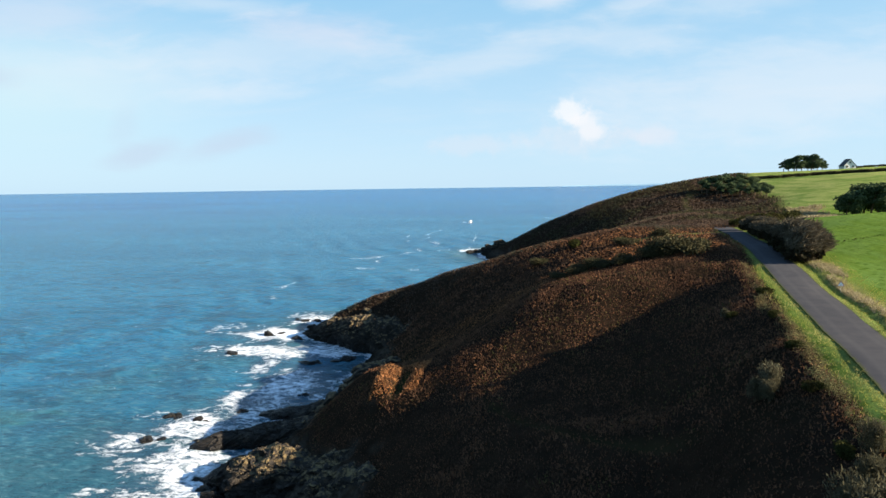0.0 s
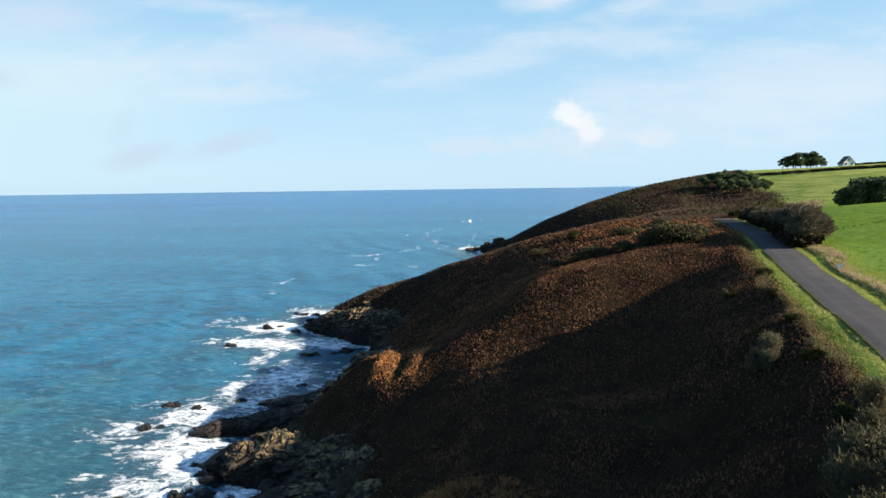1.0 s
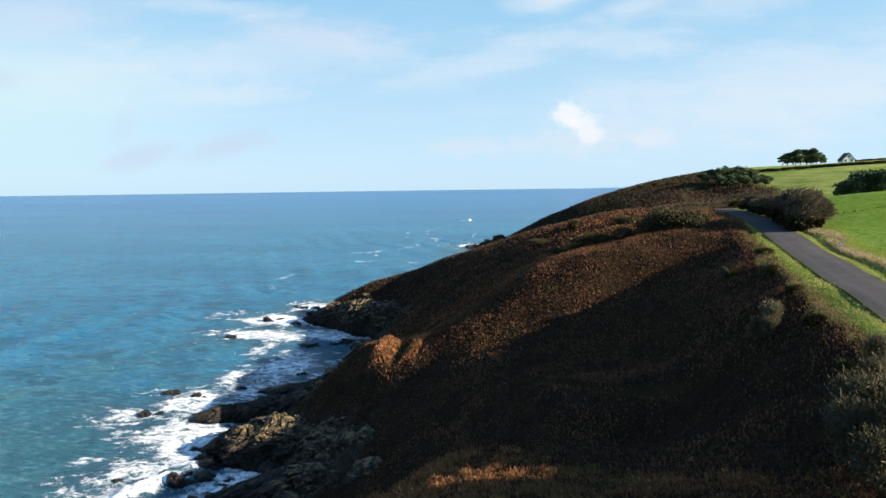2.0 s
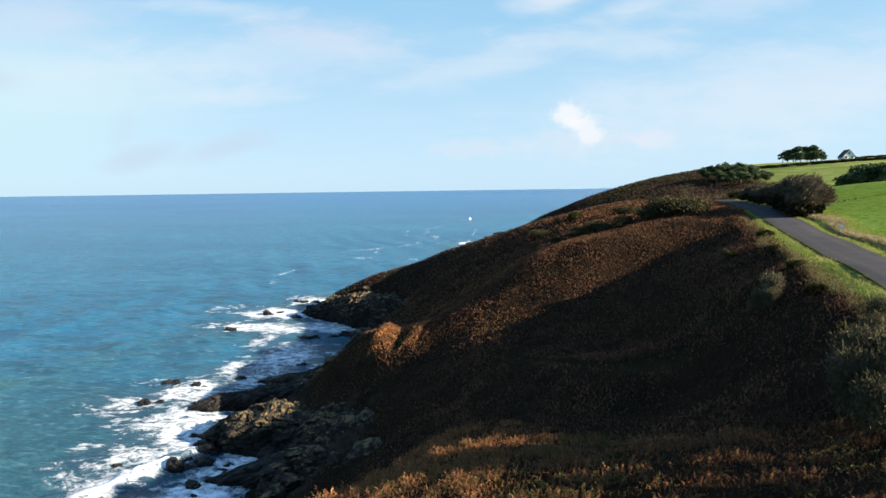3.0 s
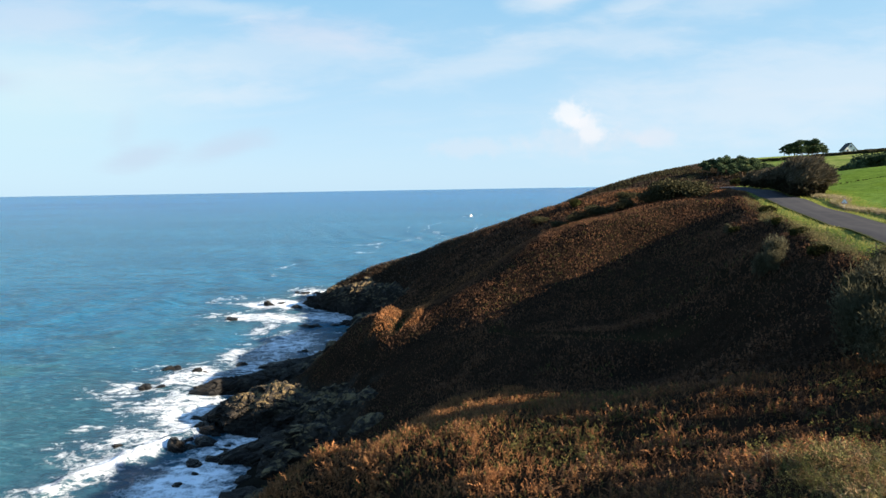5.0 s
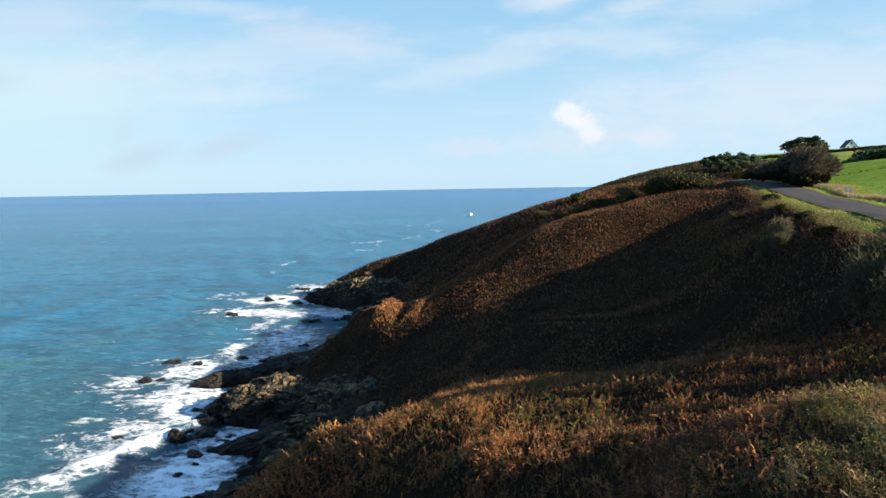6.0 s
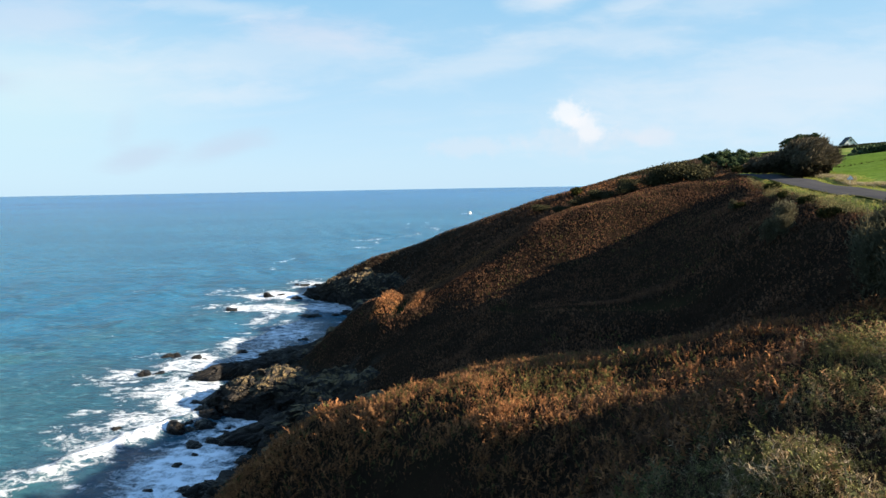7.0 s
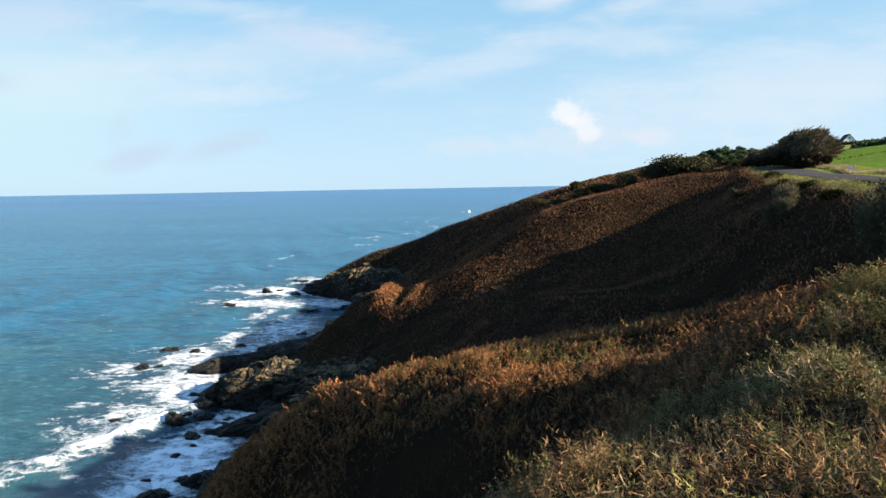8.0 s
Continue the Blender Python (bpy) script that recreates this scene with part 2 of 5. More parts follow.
def graded(lo, hi, flo, fhi, fine, grow, coarse, grow_low=0.0):
    """Coordinates fine between flo and fhi, growing wider outside (grow_low: the growth below flo)."""
    mid = list(np.arange(flo, fhi + fine / 2, fine))
    step, x, right = fine, mid[-1], []
    while x < hi:
        step = min(step * grow, coarse)
        x += step
        right.append(x)
    step, x, left = fine, mid[0], []
    while x > lo:
        step = min(step * (grow_low or grow), coarse)
        x -= step
        left.append(x)
    return np.array(left[::-1] + mid + right)


GX = graded(-150, 4600, -40, 60, 0.6, 1.06, 160)
GY = graded(-1500, 4600, 0, 112, 0.6, 1.045, 160)
thin = Thin([SHORE, SEABED, CLIFF, SPUR, VALLEY, SLOPE, RIDGE, ROADLINE, BROW, FIELD, FARHILL])


def land():
    x, y = np.meshgrid(GX, GY)
    xf, yf = x.ravel(), y.ravel()
    near = (xf > -130) & (xf < 320) & (yf > -80) & (yf < 600)
    z = np.zeros(len(xf))
    z[near] = thin(xf[near], yf[near])
    # away from the mapped stretch the plateau rolls on, and the coast runs north-east and south
    coast = np.where(yf > 0, np.interp(yf, (0, 420, 600, 2000, 4600), (-20, 30, 280, 1700, 3600)), -22.0)
    far = np.clip((xf - coast) * 0.55, -8, 46) + 5 * fbm(xf, yf, 420, 3, 5) * smooth(xf - coast, 40, 200)
    w = smooth(xf, 190, 310) + smooth(yf, 420, 560) + smooth(-yf, 25, 75)
    w = np.clip(w, 0, 1)
    z = np.where(near, z * (1 - w) + far * w, far)
    # roughness of the slopes, none on road and fields
    east = xf - road_at(yf)
    wild = smooth(-east, 4.5, 9.0)
    z = z + wild * smooth(z, 1, 6) * (0.45 * fbm(xf, yf, 9, 4, 11) + 0.6 * fbm(xf, yf, 26, 2, 3))
    # the knoll above the cove with the path sunk behind it
    row = smooth(6.5 - np.abs(yf - 81.5), 0, 3)
    z = z + row * (2.0 * np.exp(-((xf + 12.6) / 1.9) ** 2) - 1.1 * np.exp(-((xf + 9.2) / 0.9) ** 2))
    # the bank left of the lane's verge
    z = z + 0.55 * np.exp(-((east + 5.8) / 1.1) ** 2) * smooth(yf, 68, 80) * smooth(116 - yf, 0, 8)
    # the lane's level shoulder, breaking off at the brow
    pts = np.array(ROADLINE, float)
    crown = sum(np.interp(yf + d, pts[:, 1], pts[:, 2]) for d in range(-12, 13, 3)) / 9
    out = -east + 0.8 * smooth(yf, 80, 94) + 0.5 * fbm(xf, yf, 6, 3, 44)
    flat = smooth(5.2 - out, 0, 0.8) * smooth(3.2 + east * -1 + 3, 0, 3) * smooth(yf, 26, 40) * smooth(112 - yf, 0, 14)
    z = z * (1 - flat) + np.maximum(z, crown - 0.03 - 0.05 * np.abs(east)) * flat
    # ditches along both verges
    ditch = 1.1 * np.exp(-((east - 3.45) / 0.27) ** 2) - 0.45 * np.exp(-((east - 4.5) / 0.6) ** 2) + 0.5 * np.exp(-((east + 4.1 - 0.8 * smooth(yf, 80, 94)) / 0.4) ** 2)
    z = z - 0.35 * ditch * smooth(yf, 20, 30) * smooth(100 - yf, 0, 10)
    # the coast path cut into the valley side
    z = z - 0.5 * coast_path(xf, yf)
    rocky = smooth(8.5 + 3.5 * foreshore(xf, yf) - z, 0, 5) * wild
    rid = 1 - np.abs(fbm(xf, yf, 6, 4, 21))
    z = z + rocky * smooth(z, -2.5, 0.5) * (1.7 * (rid - 0.75) + 0.8 * fbm(xf, yf, 2.2, 3, 31))
    return x, y, np.clip(z, -9, None).reshape(x.shape)


LX, LY, LZ = land()


def ground(x, y):
    """Height of the land at x, y (arrays)."""
    x, y = np.asarray(x, float), np.asarray(y, float)
    i = np.clip(np.searchsorted(GX, x) - 1, 0, len(GX) - 2)
    j = np.clip(np.searchsorted(GY, y) - 1, 0, len(GY) - 2)
    fx, fy = (x - GX[i]) / (GX[i + 1] - GX[i]), (y - GY[j]) / (GY[j + 1] - GY[j])
    return (LZ[j, i] * (1 - fx) + LZ[j, i + 1] * fx) * (1 - fy) + (LZ[j + 1, i] * (1 - fx) + LZ[j + 1, i + 1] * fx) * fy


def steep(x, y, d=1.2):
    gx = (ground(x + d, y) - ground(x - d, y)) / (2 * d)
    gy = (ground(x, y + d) - ground(x, y - d)) / (2 * d)
    return np.hypot(gx, gy)

# ------------------------------------------------------------------ materials


def material(name):
    mat = bpy.data.materials.new(name)
    mat.use_nodes = True
    return mat, Nodes(mat.node_tree)


def finish(n, colour, rough=0.8, bump=None, strength=0.5, distance=0.05, metal=0.0, spec=0.3, through_light=0.0, alpha=None):
    """Principled surface; through_light: how much of it lets light through, as leaves do."""
    ins = {"Roughness": rough, "Metallic": metal, "Specular IOR Level": spec}
    ins["Base Color"] = colour if isinstance(colour, bpy.types.NodeSocket) else (*colour, 1.0)
    if bump is not None:
        ins["Normal"] = n.add("ShaderNodeBump", {"Height": bump, "Strength": strength, "Distance": distance}).outputs[0]
    shader = n.add("ShaderNodeBsdfPrincipled", ins).outputs[0]
    if through_light:
        thin_leaf = n.add("ShaderNodeBsdfTranslucent", {"Color": ins["Base Color"]}).outputs[0]
        shader = n.add("ShaderNodeMixShader", {0: through_light, 1: shader, 2: thin_leaf}).outputs[0]
    n.add("ShaderNodeOutputMaterial", {0: shader})


def place(n):
    return n.add("ShaderNodeNewGeometry").outputs["Position"]


def ground_material():
    mat, n = material("ground")
    p = place(n)
    zone = n.add("ShaderNodeSeparateColor", {0: n.add("ShaderNodeAttribute").outputs["Color"]})
    zone.inputs[0].links[0].from_node.attribute_name = "zone"
    grass, rock, track = zone.outputs
    big, mid, fine = n.noise(p, 0.06, 4), n.noise(p, 0.5, 5), n.noise(p, 7.0, 6, 0.7)
    litter = n.mix(n.ramp(mid, 0.3, 0.7), (0.010, 0.0062, 0.0048), (0.020, 0.011, 0.0075))
    litter = n.mix(n.ramp(big, 0.5, 0.7), litter, (0.012, 0.008, 0.005))
    field = n.mix(n.ramp(mid, 0.3, 0.7), (0.068, 0.118, 0.016), (0.098, 0.150, 0.024))
    rows = n.noise(n.mapped(p, (1.6, 0.08, 1), rot=(0, 0, radians(-12))), 1.0, 3)
    field = n.mix(n.ramp(rows, 0.42, 0.66, 0.0, 0.45), field, (0.102, 0.170, 0.044))
    field = n.mix(n.ramp(big, 0.45, 0.7, 0.0, 0.6), field, (0.092, 0.146, 0.042))
    tufts = n.add("ShaderNodeTexVoronoi", {"Vector": n.noise_shift(p, 0.5, 2.0), "Scale": 0.8}).outputs[0]
    field = n.mix(n.ramp(tufts, 0.42, 0.05, 0.0, 1.0), field, (0.040, 0.082, 0.009))
    xyz = n.add("ShaderNodeSeparateXYZ", {0: p}).outputs
    hill = n.ramp(xyz[1], 212.0, 222.0)
    swath = n.noise(n.mapped(p, (0.012, 0.11, 1), rot=(0, 0, radians(-20))), 1.0, 4, 0.6)
    crop = n.mix(n.ramp(swath, 0.4, 0.62), (0.105, 0.150, 0.036), (0.185, 0.205, 0.066))
    field = n.mix(hill, field, crop)
    strata = n.noise(n.mapped(p, (0.5, 0.5, 2.2), rot=(0.5, 0.25, 0)), 0.9, 7, 0.65)
    stone = n.mix(n.ramp(strata, 0.35, 0.65), (0.013, 0.011, 0.010), (0.050, 0.042, 0.034))
    stone = n.mix(n.ramp(mid, 0.55, 0.75, 0.0, 0.7), stone, (0.045, 0.032, 0.016))
    high = n.add("ShaderNodeSeparateXYZ", {0: p}).outputs[2]
    stone = n.mix(n.ramp(high, 2.4, 0.6), stone, (0.010, 0.009, 0.008))
    earth = n.mix(n.ramp(fine, 0.3, 0.7), (0.10, 0.105, 0.036), (0.17, 0.155, 0.062))
    col = n.mix(grass, litter, field)
    col = n.mix(track, col, earth)
    col = n.mix(rock, col, stone)
    col = n.mix(n.ramp(fine, 0.62, 0.3, 0.0, 0.55), col, (0.02, 0.018, 0.01))
    bump = n.calc("ADD", n.calc("MULTIPLY", fine, 0.4), n.calc("MULTIPLY", strata, n.calc("MULTIPLY", rock, 4.0)))
    finish(n, col, 1.0, bump, 0.7, 0.25, spec=0.0)
    return mat


def rock_material():
    mat, n = material("rock")
    p = place(n)
    pos = n.add("ShaderNodeTexCoord").outputs["Object"]
    strata = n.noise(n.mapped(p, (0.6, 0.6, 2.6), rot=(0.5, 0.25, 0)), 1.0, 8, 0.68)
    fine = n.noise(pos, 6.0, 8, 0.72)
    crack = n.add("ShaderNodeTexVoronoi", {"Vector": n.mapped(p, (0.7, 0.9, 1.8), rot=(0.4, 0.3, 0.2)), "Scale": 0.8})
    crack.feature = "DISTANCE_TO_EDGE"
    crack = crack.outputs[0]
    col = n.mix(n.ramp(strata, 0.34, 0.66), (0.010, 0.009, 0.0085), (0.038, 0.032, 0.027))
    col = n.mix(n.ramp(n.noise(p, 0.45, 4), 0.52, 0.68, 0.0, 0.65), col, (0.078, 0.066, 0.050))
    up = n.add("ShaderNodeSeparateXYZ", {0: n.add("ShaderNodeNewGeometry").outputs["Normal"]}).outputs[2]
    tops = n.ramp(n.add("ShaderNodeSeparateXYZ", {0: p}).outputs[2], 2.6, 4.6)
    # tan on high upward faces: sunlight put into the rock's colour
    lit_tops = n.calc("MULTIPLY", n.calc("MULTIPLY", tops, n.ramp(n.noise(p, 0.9, 5), 0.42, 0.58)), n.ramp(up, 0.3, 0.75))
    col = n.mix(n.calc("MULTIPLY", lit_tops, 0.75), col, (0.19, 0.135, 0.062))
    col = n.mix(n.ramp(fine, 0.6, 0.3, 0.0, 0.7), col, (0.014, 0.012, 0.011))
    col = n.mix(n.ramp(crack, 0.07, 0.0, 0.0, 0.8), col, (0.02, 0.018, 0.016))
    high = n.add("ShaderNodeSeparateXYZ", {0: p}).outputs[2]
    wet = n.ramp(n.calc("ADD", high, n.calc("MULTIPLY", n.noise(p, 0.7, 3), 1.6)), 2.9, 1.2)
    col = n.mix(n.calc("MULTIPLY", wet, 0.9), col, (0.010, 0.0095, 0.009))
    rough = n.ramp(wet, 0.0, 1.0, 0.85, 0.35)
    bump = n.calc("ADD", n.calc("MULTIPLY", fine, 0.5), n.calc("ADD", strata, n.calc("MULTIPLY", n.ramp(crack, 0.0, 0.1), 0.7)))
    finish(n, col, rough, bump, 0.9, 0.35, spec=0.12)
    return mat


def sea_material():
    mat, n = material("sea_water")
    p = place(n)
    att = n.add("ShaderNodeAttribute")
    att.attribute_name = "foam"
    white, shoal, far = n.add("ShaderNodeSeparateColor", {0: att.outputs["Color"]}).outputs
    surf_shade = att.outputs["Alpha"]
    broad, mid = n.noise(n.mapped(p, (0.004, 0.013, 1)), 1.0, 4), n.noise(n.mapped(p, (0.05, 0.11, 1), rot=(0, 0, 0.5)), 1.0, 5)
    deep = n.mix(n.ramp(broad, 0.35, 0.65), (0.007, 0.075, 0.150), (0.015, 0.102, 0.186))
    green = n.mix(n.ramp(mid, 0.35, 0.7), (0.016, 0.055, 0.069), (0.028, 0.084, 0.096))
    col = n.mix(shoal, deep, green)
    # shade on the backs of the waves put into the colour, drawn out along the crests
    lines = n.noise(n.mapped(n.noise_shift(p, 0.02, 20.0), (0.035, 0.16, 1), rot=(0, 0, 0.55)), 1.0, 6, 0.66)
    col = n.mix(n.ramp(lines, 0.46, 0.66, 0.0, 0.7), col, (0.007, 0.036, 0.064))
    chips = n.noise(n.mapped(p, (0.34, 1.05, 1), rot=(0, 0, 0.45)), 1.0, 6, 0.72)
    col = n.mix(n.ramp(chips, 0.50, 0.68, 0.0, 0.75), col, (0.064, 0.146, 0.176))
    col = n.mix(n.ramp(chips, 0.48, 0.30, 0.0, 0.6), col, (0.006, 0.034, 0.056))
    col = n.mix(n.calc("MULTIPLY", shoal, n.ramp(mid, 0.56, 0.72, 0.0, 0.55)), col, (0.026, 0.098, 0.066))
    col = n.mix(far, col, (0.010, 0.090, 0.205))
    # long wind bands far out
    bands = n.noise(n.mapped(p, (0.0005, 0.0032, 1), rot=(0, 0, -0.12)), 1.0, 4, 0.55)
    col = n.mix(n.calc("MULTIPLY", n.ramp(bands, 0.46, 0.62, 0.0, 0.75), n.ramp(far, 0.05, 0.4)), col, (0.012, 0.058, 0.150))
    # foam: a lace of bubbles at two sizes, wisps drawn out by the backwash, and solid white where it breaks
    warp = n.noise_shift(p, 0.22, 5.0)
    lace1 = n.add("ShaderNodeTexVoronoi", {"Vector": n.mapped(warp, (0.8, 1.2, 1)), "Scale": 0.5})
    lace1.feature = "DISTANCE_TO_EDGE"
    lace2 = n.add("ShaderNodeTexVoronoi", {"Vector": n.noise_shift(p, 1.1, 0.9), "Scale": 1.7})
    lace2.feature = "DISTANCE_TO_EDGE"
    lace = n.calc("ADD", n.ramp(lace1.outputs[0], 0.3, 0.0, 0.0, 0.6), n.ramp(lace2.outputs[0], 0.22, 0.0, 0.0, 0.4))
    wisps = n.ramp(n.noise(n.mapped(warp, (0.35, 1.1, 1), rot=(0, 0, 0.6)), 0.75, 10, 0.74), 0.3, 0.7)
    torn = n.calc("ADD", n.calc("MULTIPLY", lace, 0.35), n.calc("MULTIPLY", wisps, 0.65))
    foam = n.ramp(n.calc("ADD", torn, n.calc("MULTIPLY", white, 1.15)), 0.96, 1.74)
    foam = n.calc("MULTIPLY", foam, n.ramp(white, 0.03, 0.22))
    # water between the foam turned navy: shade put into its colour
    col = n.mix(n.calc("MULTIPLY", surf_shade, n.ramp(wisps, 0.2, 0.8, 0.5, 0.9)), col, (0.020, 0.050, 0.082))
    col = n.mix(n.calc("MULTIPLY", foam, 0.95), col, (0.76, 0.80, 0.86))
    ripple = n.noise(n.mapped(p, (0.5, 1.1, 1), rot=(0, 0, 0.35)), 0.8, 8, 0.7)
    chop = n.noise(n.mapped(p, (0.7, 1.5, 1), rot=(0, 0, 0.3)), 0.12, 5, 0.6)
    bump = n.calc("ADD", n.calc("ADD", n.calc("MULTIPLY", ripple, 0.5), n.calc("MULTIPLY", chop, 2.2)), n.calc("MULTIPLY", foam, 0.3))
    finish(n, col, n.ramp(foam, 0.0, 1.0, 0.25, 0.85), bump, 0.8, 1.0, spec=0.05)
    return mat


def leaf_material(name, a, b, c, through_light=0.4, patch=0.25, spread=1.8):
    """Foliage whose colour wanders leaf by leaf and patch by patch between a, b and c."""
    mat, n = material(name)
    geo = n.add("ShaderNodeNewGeometry")
    each, p = geo.outputs["Random Per Island"], geo.outputs["Position"]
    col = n.mix(n.calc("POWER", each, spread), a, b)
    col = n.mix(n.ramp(n.noise(p, patch, 3), 0.48, 0.62, 0.0, 0.9), col, c)
    dull = n.noise(p, 3.0, 2)
    col = n.mix(n.ramp(dull, 0.55, 0.35, 0.0, 0.4), col, tuple(v * 0.45 for v in a))
    finish(n, col, 0.9, spec=0.02, through_light=through_light)
    return mat


def bark_material(name, a, b):
    mat, n = material(name)
    p = place(n)
    g = n.noise(n.mapped(p, (6, 6, 1.2)), 2.0, 6, 0.7)
    finish(n, n.mix(g, a, b), 0.95, g, 0.6, 0.05, spec=0.02)
    return mat


def asphalt_material():
    mat, n = material("asphalt")
    p = place(n)
    fine, mid = n.noise(p, 25.0, 5, 0.8), n.noise(p, 0.6, 5, 0.6)
    uv = n.add("ShaderNodeAttribute")
    uv.attribute_name = "across"
    a = uv.outputs["Fac"]
    col = n.mix(n.ramp(mid, 0.3, 0.7), (0.040, 0.040, 0.044), (0.049, 0.048, 0.051))
    tyre = n.math_band(a, 0.27, 0.1), n.math_band(a, 0.73, 0.1)
    col = n.mix(n.calc("MULTIPLY", n.calc("ADD", *tyre), 0.35), col, (0.060, 0.059, 0.061))
    col = n.mix(n.ramp(fine, 0.55, 0.8, 0.0, 0.4), col, (0.075, 0.072, 0.07))
    edge = n.ramp(n.calc("ADD", n.calc("ABSOLUTE", n.calc("SUBTRACT", a, 0.5)), n.calc("MULTIPLY", n.noise(p, 1.5, 4), 0.12)), 0.49, 0.57)
    col = n.mix(edge, col, (0.05, 0.055, 0.02))
    finish(n, col, 1.0, fine, 0.4, 0.02, spec=0.0)
    return mat


def plain_material(name, a, b, rough=0.7, scale=2.0, metal=0.0, spec=0.3):
    mat, n = material(name)
    g = n.noise(place(n), scale, 5, 0.65)
    finish(n, n.mix(n.ramp(g, 0.3, 0.7), a, b), rough, g, 0.25, 0.02, metal=metal, spec=spec)
    return mat

# ------------------------------------------------------------------ mesh helpers


def mesh_from(name, verts, faces, mat=None, flat=False):
    """A mesh from arrays: verts (n, 3), faces (m, 3) or (m, 4)."""
    me = bpy.data.meshes.new(name)
    verts, faces = np.asarray(verts, np.float32), np.asarray(faces, np.int32)
    k = faces.shape[1]
    me.vertices.add(len(verts))
    me.vertices.foreach_set("co", verts.ravel())
    me.loops.add(faces.size)
    me.loops.foreach_set("vertex_index", faces.ravel())
    me.polygons.add(len(faces))
    me.polygons.foreach_set("loop_start", np.arange(0, faces.size, k, dtype=np.int32))
    me.polygons.foreach_set("use_smooth", np.full(len(faces), not flat))
    me.update(calc_edges=True)
    if mat:
        me.materials.append(mat)
    return me


def part(name, me, parent=None, label="", at=None):
    """Links a mesh as one object, under a thing or a part if one is given."""
    ob = new(name, me)
    if parent is not None:
        ob.parent = parent
    if at is not None:
        ob.matrix_basis = at
    return tagged(ob, label)


def bm_part(name, bm, mat, parent=None, label="", at=None):
    me = bpy.data.meshes.new(name)
    bm.normal_update()
    bm.to_mesh(me)
    bm.free()
    me.materials.append(mat)
    return part(name, me, parent, label, at)


def block(bm, cx, cy, cz, sx, sy, sz, turn=0.0, bevel=0.0):
    """A box of that size round a centre, turned about z by degrees."""
    m = Matrix.Translation((cx, cy, cz)) @ Matrix.Rotation(radians(turn), 4, "Z") @ Matrix.Diagonal((sx, sy, sz, 1))
    got = bmesh.ops.create_cube(bm, size=1, matrix=m)
    if bevel:
        edges = list({e for v in got["verts"] for e in v.link_edges})
        bmesh.ops.bevel(bm, geom=edges, offset=bevel, segments=1, affect="EDGES")


def prism(bm, outline, depth, m):
    """A flat outline (x, z) pushed out by depth along y."""
    a = [bm.verts.new(m @ Vector((x, 0, z))) for x, z in outline]
    b = [bm.verts.new(m @ Vector((x, depth, z))) for x, z in outline]
    bm.faces.new(a), bm.faces.new(b[::-1])
    for i in range(len(a)):
        j = (i + 1) % len(a)
        bm.faces.new((a[j], a[i], b[i], b[j]))


def tube(points, radii, sides=6):
    """A tapered tube along points: verts, faces."""
    pts = np.array(points, float)
    verts, faces = [], []
    for i, p in enumerate(pts):
        d = pts[min(i + 1, len(pts) - 1)] - pts[max(i - 1, 0)]
        d = d / (np.linalg.norm(d) + 1e-9)
        u = np.cross(d, (0.31, 0.95, 0.05))
        u /= np.linalg.norm(u) + 1e-9
        v = np.cross(d, u)
        for k in range(sides):
            a = 2 * math.pi * k / sides
            verts.append(p + radii[i] * (math.cos(a) * u + math.sin(a) * v))
    for i in range(len(pts) - 1):
        for k in range(sides):
            a, b = i * sides + k, i * sides + (k + 1) % sides
            faces.append((a, b, b + sides, a + sides))
    return np.array(verts), np.array(faces)


def joined(pieces):
    """Several (verts, faces) with the same face size as one."""
    vs, fs, k = [], [], 0
    for v, f in pieces:
        vs.append(v)
        fs.append(f + k)
        k += len(v)
    return np.concatenate(vs), np.concatenate(fs)


def spread(template, x, y, z, size, turn, lean, lean_way, rng):
    """Many copies of a (verts, faces) template as one big (verts, faces)."""
    v, f = template
    n = len(x)
    c, s = np.cos(turn)[:, None], np.sin(turn)[:, None]
    k = size[:, None]
    px, py, pz = (v[:, 0][None] * c - v[:, 1][None] * s) * k, (v[:, 0][None] * s + v[:, 1][None] * c) * k, v[:, 2][None] * k
    px = px + pz * (lean * np.cos(lean_way))[:, None] + x[:, None]
    py = py + pz * (lean * np.sin(lean_way))[:, None] + y[:, None]
    pz = pz + z[:, None]
    verts = np.stack([px, py, pz], 2).reshape(-1, 3)
    faces = (f[None] + (np.arange(n) * len(v))[:, None, None]).reshape(-1, f.shape[1])
    return verts, faces


# ------------------------------------------------------------------ ground, sea, road


